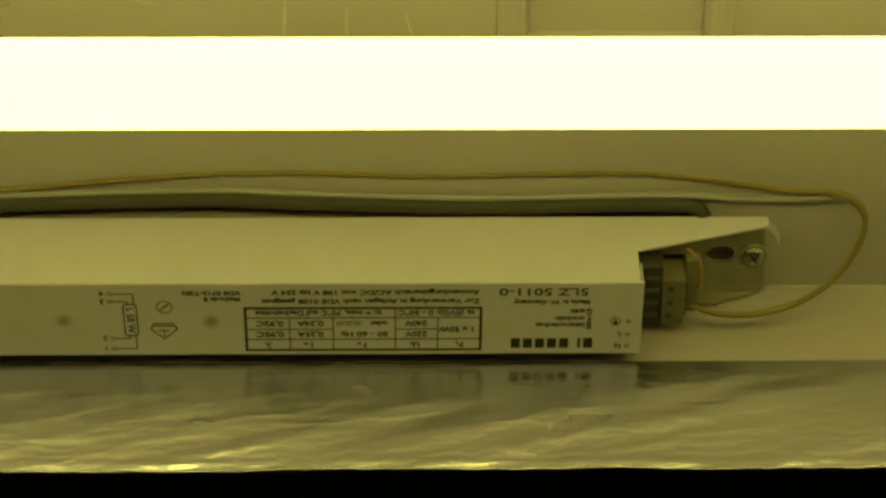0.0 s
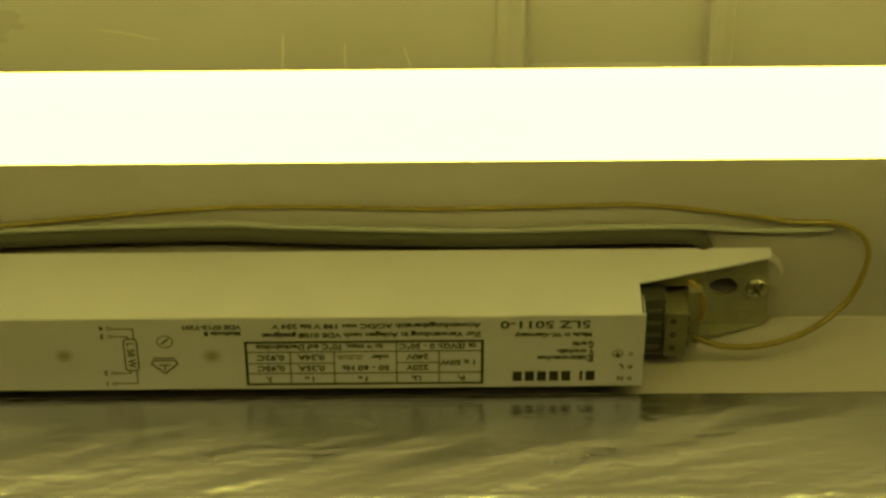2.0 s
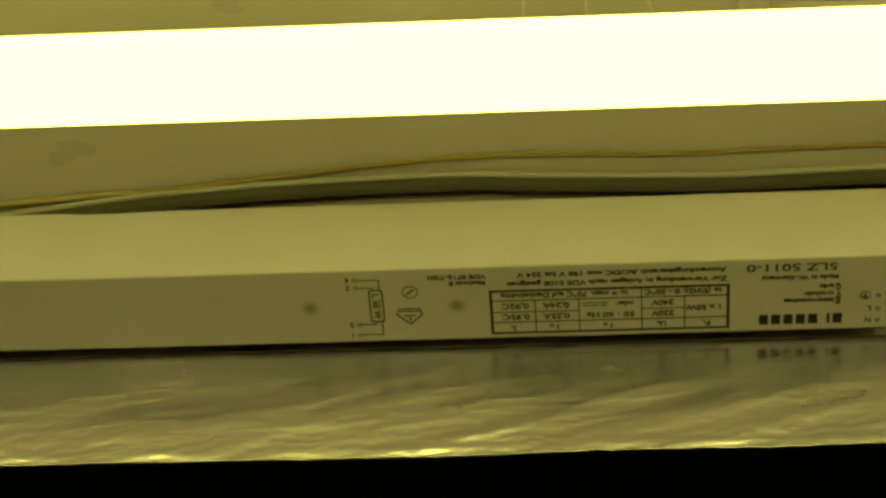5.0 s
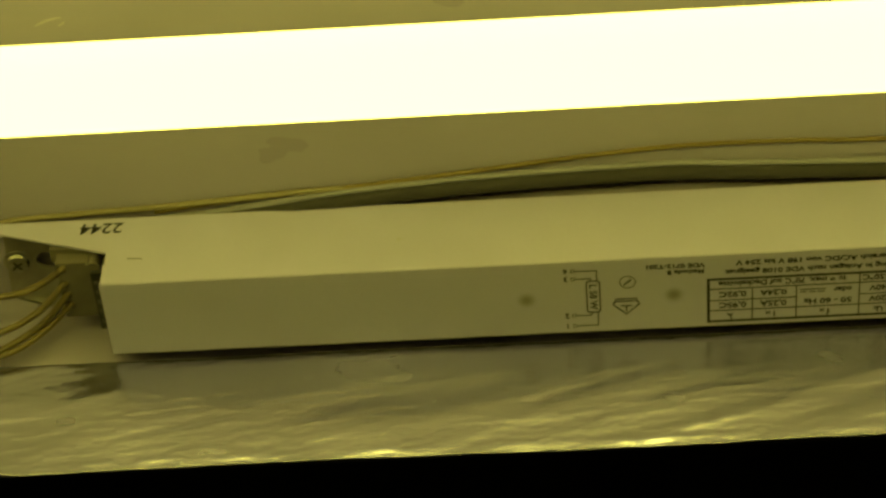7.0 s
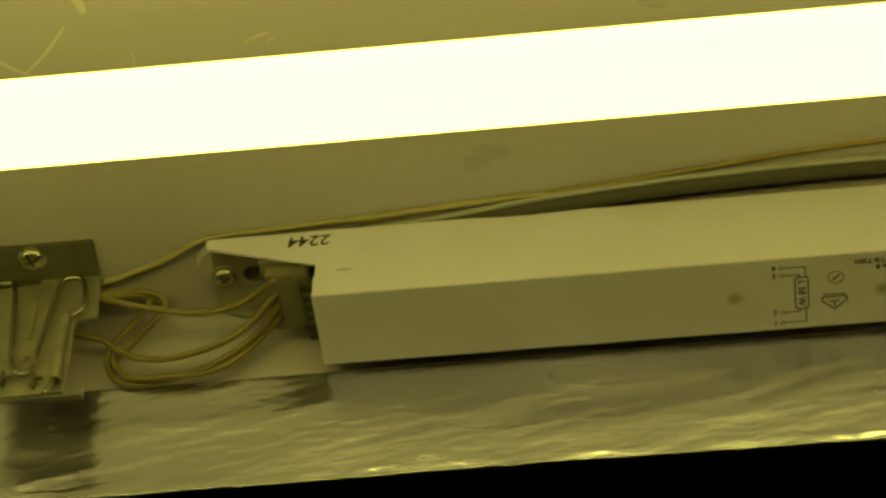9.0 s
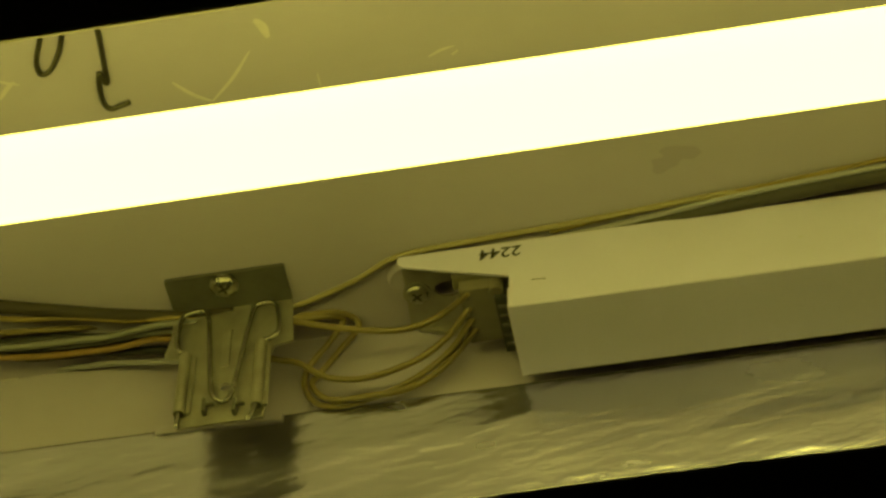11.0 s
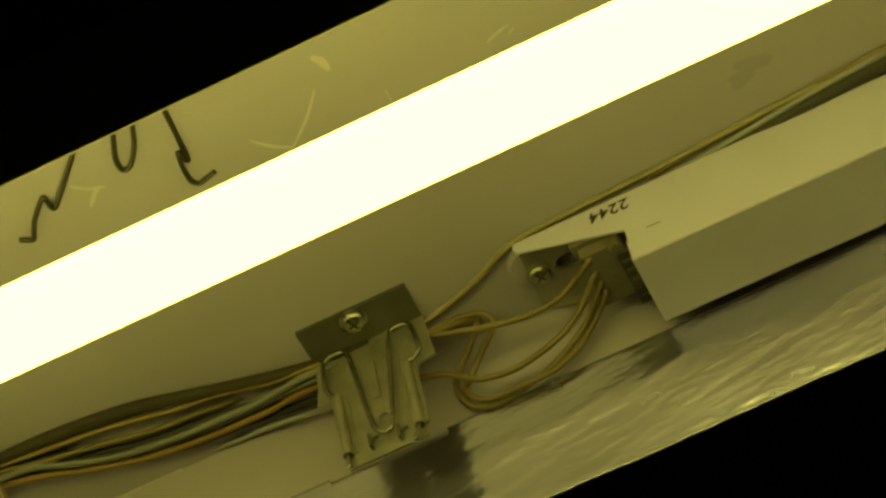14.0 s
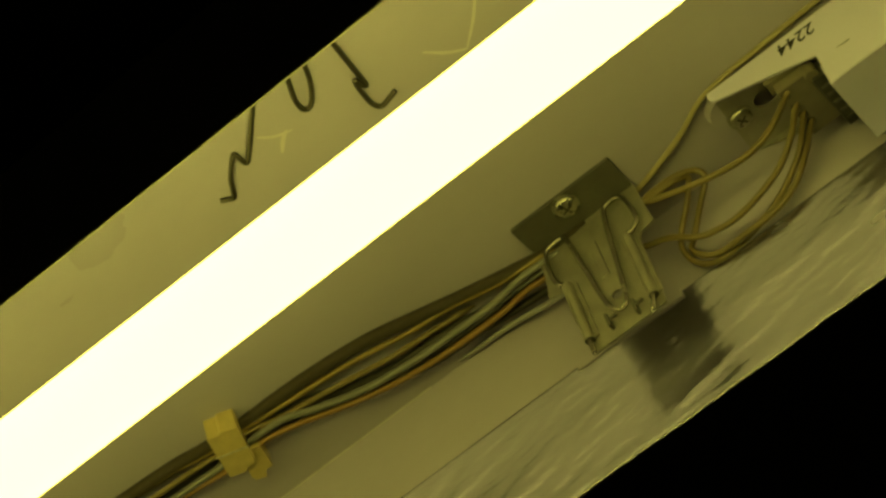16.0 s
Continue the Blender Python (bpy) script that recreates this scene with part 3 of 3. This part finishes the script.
# ---- wires ----
def wire(name, points, radius, mat, label, category="wire", group=""):
    return tagged(part(name, wire_mesh(points, radius, 12, 9), mat, None, smooth=True), label, category, group)


# cable coloured near black to carry the shade between pale wire and ballast
wire("sheathed_cable", [(-0.1750, 0.0067, 0.0018), (-0.1579, 0.0062, 0.0018), (-0.1287, 0.0038, 0.0018), (-0.0901, -0.0008, 0.0018), (-0.0520, -0.0041, 0.0018), (-0.0145, -0.0058, 0.0018), (0.0227, -0.0064, 0.0018), (0.0436, -0.0052, 0.0018), (0.0988, -0.0030, 0.0018), (0.1270, -0.0032, 0.0018), (0.1483, -0.0038, 0.0018), (0.1750, -0.0034, 0.0018), (0.1810, 0.0020, 0.0018)],
     0.0026, SHADE_SHEATH, "dark matt cable filling the shaded gap along the ballast", "cable")
wire("pale_wire", [(-0.1750, 0.0045, 0.0026), (-0.1579, 0.0040, 0.0026), (-0.1287, 0.0016, 0.0026), (-0.0901, -0.0039, 0.0026), (-0.0520, -0.0072, 0.0026), (-0.0145, -0.0089, 0.0026), (0.0227, -0.0095, 0.0026), (0.0436, -0.0083, 0.0026), (0.0988, -0.0061, 0.0026), (0.1270, -0.0063, 0.0026), (0.1483, -0.0069, 0.0026), (0.1750, -0.0069, 0.0026), (0.1913, -0.0056, 0.0026), (0.2098, -0.0054, 0.0022), (0.2225, -0.0062, 0.0022)],
     0.0011, GREY_WIRE, "pale grey wire running along the ballast")
wire("supply_wire", [(-0.2620, 0.0195, 0.0032), (-0.2426, 0.0178, 0.0025), (-0.2183, 0.0097, 0.0025), (-0.2022, 0.0022, 0.0030), (-0.1763, 0.0002, 0.0034), (-0.1493, -0.0010, 0.0035), (-0.1289, -0.0024, 0.0035), (-0.0905, -0.0050, 0.0034), (-0.0600, -0.0040, 0.0034)],
     0.00105, PALE_WIRE, "pale yellow wire running from the bracket along the ballast")
wire("earth_wire", [(-0.1500, 0.0010, 0.0036), (-0.1289, -0.0016, 0.0036), (-0.0905, -0.0050, 0.0034), (-0.0522, -0.0088, 0.0033), (-0.0144, -0.0130, 0.0033), (0.0229, -0.0160, 0.0033), (0.0598, -0.0159, 0.0033), (0.0896, -0.0147, 0.0033), (0.1356, -0.0156, 0.0033), (0.1614, -0.0157, 0.0032), (0.1912, -0.0116, 0.0030), (0.2090, -0.0092, 0.0020), (0.2235, -0.0092, 0.0008), (0.2318, -0.0036, 0.0002), (0.2338, 0.0066, -0.0006), (0.2278, 0.0205, -0.0040), (0.2150, 0.0266, -0.0112), (0.1998, 0.0270, -0.0176), (0.1865, 0.0268, -0.0182), (0.1766, 0.0259, -0.0148)],
     lambda p: 0.00105 if p.y > 0.010 and p.x > 0 else 0.00078 + 0.00027 * max(0.0, min(1.0, (p.x - 0.19) / 0.03)), OLIVE, "thin olive-yellow wire looping into the mains terminal")
wire("lead_wire", [(0.1768, 0.0187, -0.0145), (0.1790, 0.0160, -0.0150), (0.1782, 0.0080, -0.0140), (0.1740, 0.0045, -0.0100)], 0.0009, OCHRE,
     "short ochre lead bent beside the terminal")
LEADS = "lamp leads beside the ballast"
wire("lamp_wire", [(-0.1783, 0.0063, -0.0145), (-0.1799, 0.0063, -0.0172), (-0.1876, 0.0150, -0.0134), (-0.1952, 0.0160, -0.0168), (-0.2049, 0.0165, -0.0178), (-0.2166, 0.0165, -0.0154), (-0.2266, 0.0165, -0.0121), (-0.2369, 0.0167, -0.0076), (-0.2427, 0.0170, -0.0048), (-0.2500, 0.0185, -0.0010), (-0.2660, 0.0200, 0.0022)],
     0.00115, YELLOW, "yellowed lamp lead running behind the spring bracket", "wire", LEADS)
wire("lamp_wire", [(-0.1781, 0.0173, -0.0145), (-0.1797, 0.0173, -0.0172), (-0.1876, 0.0255, -0.0205), (-0.1969, 0.0285, -0.0266), (-0.2066, 0.0305, -0.0307), (-0.2184, 0.0325, -0.0326), (-0.2280, 0.0328, -0.0335), (-0.2351, 0.0328, -0.0307), (-0.2390, 0.0325, -0.0242), (-0.2394, 0.0310, -0.0188), (-0.2368, 0.0300, -0.0132), (-0.2315, 0.0285, -0.0070), (-0.2272, 0.0265, -0.0017), (-0.2255, 0.0250, 0.0005), (-0.2274, 0.0225, 0.0003), (-0.2342, 0.0200, -0.0018), (-0.2426, 0.0185, -0.0037), (-0.2520, 0.0205, 0.0005), (-0.2660, 0.0230, 0.0000)],
     0.00115, YELLOW, "yellowed lamp lead curled into a long loop", "wire", LEADS)
wire("lamp_wire", [(-0.1777, 0.0218, -0.0145), (-0.1793, 0.0218, -0.0172), (-0.1859, 0.0275, -0.0202), (-0.1944, 0.0285, -0.0291), (-0.2047, 0.0295, -0.0333), (-0.2169, 0.0300, -0.0334), (-0.2276, 0.0305, -0.0329), (-0.2334, 0.0305, -0.0297), (-0.2365, 0.0300, -0.0238), (-0.2335, 0.0295, -0.0197), (-0.2272, 0.0285, -0.0109), (-0.2219, 0.0270, -0.0050), (-0.2201, 0.0255, -0.0023), (-0.2223, 0.0235, 0.0004), (-0.2286, 0.0205, 0.0003), (-0.2378, 0.0185, -0.0018), (-0.2424, 0.0175, -0.0034), (-0.2520, 0.0185, 0.0020), (-0.2660, 0.0215, 0.0030)],
     0.00115, YELLOW, "yellowed lamp lead curled into a long loop", "wire", LEADS)
wire("lamp_wire", [(-0.1783, 0.0127, -0.0145), (-0.1799, 0.0127, -0.0172), (-0.1878, 0.0205, -0.0194), (-0.1961, 0.0235, -0.0240), (-0.2058, 0.0250, -0.0272), (-0.2175, 0.0262, -0.0286), (-0.2273, 0.0262, -0.0270), (-0.2334, 0.0260, -0.0237), (-0.2388, 0.0260, -0.0185), (-0.2429, 0.0258, -0.0160), (-0.2477, 0.0250, -0.0151), (-0.2580, 0.0240, -0.0110), (-0.2700, 0.0230, -0.0080)],
     0.00115, YELLOW, "yellowed lamp lead sagging below the others", "wire", LEADS)
BUNDLE = "wires running to the plastic clip"
# thick near-black brown wire draws the soft shadow band on the bundle's tube side
wire("feed_wire", [(-0.262, 0.0165, 0.0025), (-0.2782, 0.0152, 0.0022), (-0.2856, 0.0141, 0.0022), (-0.3060, 0.0092, 0.0022), (-0.3259, 0.0035, 0.0022), (-0.3459, -0.0021, 0.0022), (-0.3677, -0.0050, 0.0022), (-0.3863, -0.0059, 0.0022), (-0.4009, -0.0059, 0.0022), (-0.4150, -0.0083, 0.0010), (-0.4460, -0.0110, 0.0020), (-0.56, -0.0140, 0.0030)],
     0.0024, SHADE_WIRE, "dark brown wire standing in for shade beside the bundle", "wire", BUNDLE)
wire("feed_wire", [(-0.262, 0.0178, 0.0005), (-0.2782, 0.0147, 0.0006), (-0.2816, 0.0138, 0.0006), (-0.2899, 0.0128, 0.0006), (-0.2987, 0.0119, 0.0006), (-0.3067, 0.0098, 0.0006), (-0.3189, 0.0068, 0.0006), (-0.3322, 0.0053, 0.0006), (-0.3445, 0.0025, 0.0006), (-0.3593, -0.0003, 0.0006), (-0.3726, -0.0018, 0.0006), (-0.3860, -0.0033, 0.0006), (-0.3993, -0.0050, 0.0006), (-0.4150, -0.0071, -0.0005), (-0.4460, -0.0100, 0.0010), (-0.56, -0.0120, 0.0030)],
     0.001, OLIVE, "olive wire in the bundle towards the clip", "wire", BUNDLE)
wire("feed_wire", [(-0.3103, 0.0171, 0.0058), (-0.3185, 0.0142, 0.0030), (-0.3315, 0.0120, 0.0022), (-0.3422, 0.0098, 0.0008), (-0.3525, 0.0072, 0.0002), (-0.3694, 0.0037, 0.0000), (-0.3865, 0.0006, 0.0000), (-0.4004, -0.0037, -0.0005), (-0.4150, -0.0045, -0.0010), (-0.4460, -0.0060, -0.0005), (-0.56, -0.0090, 0.0030)],
     0.001, YELLOW, "yellow wire in the bundle towards the clip", "wire", BUNDLE)
wire("feed_wire", [(-0.262, 0.0195, -0.0020), (-0.2766, 0.0152, -0.0012), (-0.2826, 0.0146, -0.0012), (-0.2890, 0.0144, -0.0012), (-0.2965, 0.0152, -0.0012), (-0.3067, 0.0164, -0.0012), (-0.3206, 0.0161, -0.0012), (-0.3347, 0.0157, -0.0012), (-0.3480, 0.0143, -0.0012), (-0.3607, 0.0117, -0.0012), (-0.3760, 0.0059, -0.0012), (-0.3867, 0.0007, -0.0012), (-0.4005, -0.0004, -0.0012), (-0.4150, 0.0005, -0.0016), (-0.4460, -0.0010, -0.0010), (-0.56, -0.0060, 0.0030)],
     0.0013, WHITE_WIRE, "white wire in the bundle towards the clip", "wire", BUNDLE)
wire("feed_wire", [(-0.262, 0.0215, -0.0010), (-0.2787, 0.0189, -0.0005), (-0.2842, 0.0184, -0.0005), (-0.2911, 0.0181, -0.0005), (-0.2982, 0.0182, -0.0005), (-0.3083, 0.0193, -0.0002), (-0.3226, 0.0195, 0.0002), (-0.3368, 0.0196, 0.0010), (-0.3505, 0.0188, 0.0020), (-0.3650, 0.0150, 0.0030), (-0.4000, 0.0030, 0.0030), (-0.56, -0.0040, 0.0030)],
     0.0008, WHITE_WIRE, "thin white wire in the bundle towards the clip", "wire", BUNDLE)
# thick and set back, so its black stands for shade between the wires
wire("feed_wire", [(-0.262, 0.0205, 0.0010), (-0.2787, 0.0184, 0.0012), (-0.2842, 0.0182, 0.0012), (-0.2908, 0.0182, 0.0012), (-0.2980, 0.0186, 0.0014), (-0.3079, 0.0193, 0.0016), (-0.3208, 0.0175, 0.0022), (-0.3346, 0.0168, 0.0026), (-0.3483, 0.0159, 0.0030), (-0.3650, 0.0110, 0.0030), (-0.4000, 0.0010, 0.0030), (-0.56, -0.0050, 0.0030)],
     0.0017, BLACK_WIRE, "thick black wire darkening the shaded gap in the bundle", "wire", BUNDLE)
wire("feed_wire", [(-0.262, 0.0240, -0.0030), (-0.2807, 0.0220, -0.0010), (-0.2861, 0.0212, -0.0010), (-0.2929, 0.0207, -0.0010), (-0.3031, 0.0220, -0.0010), (-0.3150, 0.0221, -0.0010), (-0.3289, 0.0216, -0.0010), (-0.3423, 0.0201, -0.0010), (-0.3550, 0.0175, -0.0010), (-0.3708, 0.0124, -0.0010), (-0.3840, 0.0071, -0.0010), (-0.3983, 0.0034, -0.0010), (-0.4150, 0.0035, -0.0018), (-0.4460, 0.0020, 0.0000), (-0.56, 0.0000, 0.0030)],
     0.0011, OCHRE, "orange-ochre wire in the bundle towards the clip", "wire", BUNDLE)
wire("feed_wire", [(-0.270, 0.0262, -0.0040), (-0.2834, 0.0291, 0.0010), (-0.2887, 0.0281, 0.0010), (-0.2963, 0.0271, 0.0012), (-0.3053, 0.0265, 0.0016), (-0.3141, 0.0254, 0.0020), (-0.3259, 0.0256, 0.0028), (-0.3395, 0.0243, 0.0030), (-0.3700, 0.0150, 0.0032), (-0.4100, 0.0040, 0.0032), (-0.56, -0.0020, 0.0032)],
     0.0015, BLACK_WIRE, "black wire leaving the spring bracket", "wire", BUNDLE)
wire("feed_wire", [(-0.268, 0.0262, -0.0095), (-0.2784, 0.0269, -0.0075), (-0.2820, 0.0278, -0.0060), (-0.2914, 0.0286, -0.0040), (-0.3009, 0.0299, -0.0010), (-0.3106, 0.0311, 0.0015), (-0.3206, 0.0325, 0.0033), (-0.3307, 0.0339, 0.0055)],
     0.0010, GREY_WIRE, "pale grey wire leaving the spring bracket", "wire", BUNDLE)
# added behind the ochre wire; its black paints the shade beneath it
wire("feed_wire", [(-0.2620, 0.0225, 0.0020), (-0.2808, 0.0234, 0.0022), (-0.2863, 0.0227, 0.0022), (-0.2930, 0.0222, 0.0022), (-0.3030, 0.0230, 0.0022), (-0.3149, 0.0231, 0.0022), (-0.3289, 0.0226, 0.0022), (-0.3422, 0.0209, 0.0022), (-0.3550, 0.0185, 0.0022), (-0.3700, 0.0130, 0.0030), (-0.4000, 0.0035, 0.0030), (-0.56, -0.0030, 0.0030)],
     0.0014, BLACK_WIRE, "added black wire darkening the shaded gap under the ochre wire", "wire", BUNDLE)

# ---- the plastic clip that holds the bundle ----
clip = thing("cable_clip", "yellowed plastic cable clip holding the wire bundle", "cable clip", (-0.406, 0.002, 0.004))
turn = Matrix.Translation((-0.4070, -0.0048, 0)) @ Matrix.Rotation(radians(20), 4, "Z")
body = prism(rounded([(-0.0058, -0.0098, 0.0044), (-0.0010, -0.0098, 0.0044), (-0.0006, -0.0108, 0.0044), (0.0056, -0.0104, 0.0044), (0.0058, 0.0088, 0.0044), (0.0022, 0.0092, 0.0044),
                      (0.0016, 0.0112, 0.0044), (-0.0048, 0.0110, 0.0044)], 0.0006, 2), (0, 0, -0.0098))
bmesh.ops.transform(body, matrix=turn, verts=body.verts)
inside(part("clip_body", body, CLIP), clip)
inside(part("clip_groove", box((-0.0060, -0.0004, -0.0056), (0.0060, 0.0004, -0.0050), m=turn), SMUDGE), clip)
hook = prism(rounded([(0.0046, 0.0035, 0.0040), (0.0092, 0.0040, 0.0040), (0.0102, 0.0155, 0.0040), (0.0074, 0.0160, 0.0040), (0.0066, 0.0195, 0.0040), (0.0022, 0.0190, 0.0040),
                      (0.0020, 0.0150, 0.0040), (0.0042, 0.0140, 0.0040)], 0.0006, 2), (0, 0, -0.0072))
bmesh.ops.transform(hook, matrix=turn, verts=hook.verts)
inside(part("clip_hook", hook, CLIP), clip)
inside(part("clip_tongue", box((0.0015, 0.0110, -0.0030), (0.0045, 0.0180, 0.0005), bevel=0.0004, m=turn), CLIP), clip)

# ---- the spring bracket that stands across the trough ----
bracket = thing("spring_bracket", "grey galvanised bracket with bent wire spring, screwed on", "bracket", (-0.262, 0.007, 0.004))
BY = 0.0145


def brk(name, bm, mat, label="", smooth=False):
    return inside(part(name, bm, mat, None, label, smooth), bracket)


foot = flat([(-0.2826, -0.0010), (-0.2409, -0.0010), (-0.2412, BY), (-0.2826, BY)], 0.0008)
brk("foot_plate", holed_plate([(x, y) for x, y in foot], [], 0.0030, 0.0044), ZINC_DARK, "dull grey foot plate")
plate = [(-0.2826, 0.0042), (-0.2412, 0.0042), (-0.2399, -0.0178), (-0.2462, -0.0190), (-0.2475, -0.0240), (-0.2478, -0.0532), (-0.2776, -0.0535), (-0.2786, -0.0200),
         (-0.2845, -0.0182), (-0.2828, -0.0088)]
plate = [(p.x, p.y) for p in rounded([(x, z, 0) for x, z in plate], 0.0008, 2)]
up = holed_plate(plate, [circle(-0.2620, -0.0365, 0.0019, n=16)], 0, 0.0009)
bmesh.ops.transform(up, matrix=Matrix(((1, 0, 0, 0), (0, 0, 1, BY), (0, 1, 0, 0), (0, 0, 0, 1))), verts=up.verts)
brk("spring_plate", up, ZINC, "galvanised upright plate with a punched hole")
brk("pressed_rib", box((-0.2646, BY - 0.0006, -0.0265), (-0.2612, BY + 0.0002, -0.0085), bevel=0.0005), ZINC)
for x, top, bottom in ((-0.2763, -0.0205, -0.0488), (-0.2502, -0.0188, -0.0492)):
    roll = bmesh.new()
    n = 20
    rows = []
    for r, z in ((0.0010, bottom), (0.0019, bottom), (0.0020, top), (0.0010, top)):
        rows.append([roll.verts.new((x + r * math.cos(2 * math.pi * k / n), BY - 0.0017 + r * math.sin(2 * math.pi * k / n), z)) for k in range(n)])
    for a, c in zip(rows, rows[1:] + rows[:1]):
        for k in range(n):
            roll.faces.new((a[k], a[(k + 1) % n], c[(k + 1) % n], c[k]))
    ob = brk("rolled_sleeve", roll, ZINC)
    # dark cap over the sleeve's end, painting the shade of its bore
    brk("bore_shade_cap", cylinder((x, BY - 0.0017, bottom + 0.0004), (x, BY - 0.0017, bottom - 0.0001), 0.0017, sides=16), DARK)
    brk("seam_flange", box((x + 0.0016, BY - 0.0009, bottom + 0.001), (x + 0.0034, BY - 0.0001, top), bevel=0.0003), ZINC)
for x, z in ((-0.2679, -0.0465), (-0.2576, -0.0480)):
    brk("retaining_tab", box((x - 0.0006, BY - 0.0028, z - 0.0030), (x + 0.0006, BY, z + 0.0030), bevel=0.0003), ZINC_DARK)
    brk("tab_foot", box((x - 0.0004, BY - 0.0028, z - 0.0006), (x + 0.0036, BY - 0.0018, z + 0.0004), bevel=0.0002), ZINC_DARK)
SY = BY - 0.0024
loop = [(-0.2763, -0.0555), (-0.2763, -0.0480), (-0.2764, -0.0230), (-0.2782, -0.0188), (-0.2796, -0.0140), (-0.2791, -0.0034), (-0.2768, -0.0002), (-0.2712, 0.0000), (-0.2694, -0.0044),
        (-0.2684, -0.0140), (-0.2665, -0.0350), (-0.2648, -0.0430), (-0.2611, -0.0460), (-0.2588, -0.0424), (-0.2570, -0.0280), (-0.2541, -0.0040), (-0.2519, 0.0000), (-0.2472, -0.0002),
        (-0.2451, -0.0046), (-0.2443, -0.0145), (-0.2472, -0.0182), (-0.2500, -0.0215), (-0.2502, -0.0480), (-0.2526, -0.0558)]
brk("wire_spring", wire_mesh([(x, SY, z) for x, z in loop], 0.00088, 12, 6), SPRING, "bent spring-steel wire", True)
head, cross = screw(brk, -0.2626, 0.0040, 0.0030, 0.0043, 0.3)
ob = part("recess_shade_cross", cross, DARK)
ob.parent = head
brk("washer", cylinder((-0.2626, 0.0040, 0.0031), (-0.2626, 0.0040, 0.0024), 0.0049, sides=28), SCREW)

# ---- the second spring wire, lying against the back panel ----
near = thing("wire_clip", "dark bent wire spring clip lying against the white back panel", "spring clip", (-0.28, -0.10, BASE_Z))
run = [(-0.3413, -0.0853), (-0.3393, -0.0841), (-0.3372, -0.0831), (-0.3351, -0.0864), (-0.3325, -0.0903), (-0.3266, -0.0961), (-0.3257, -0.0949), (-0.3254, -0.0907), (-0.3214, -0.0941), (-0.3085, -0.1075), (-0.3034, -0.1124), (-0.2976, -0.1145), (-0.2940, -0.1128), (-0.2944, -0.1081), (-0.2988, -0.0979), (-0.2988, -0.0927), (-0.2954, -0.0937), (-0.2908, -0.1001), (-0.2876, -0.1071), (-0.2837, -0.1124), (-0.2793, -0.1142), (-0.2765, -0.1124), (-0.2764, -0.1075), (-0.2780, -0.0934), (-0.2790, -0.0857), (-0.2801, -0.0871), (-0.2805, -0.0899), (-0.2818, -0.0848), (-0.2823, -0.0783), (-0.2807, -0.0754), (-0.2775, -0.0759), (-0.2739, -0.0769)]
inside(part("bent_wire", wire_mesh([(x, y, BASE_Z - 0.0010) for x, y in run], 0.0009, 10, 5), SPRING_DARK, None, smooth=True), near)
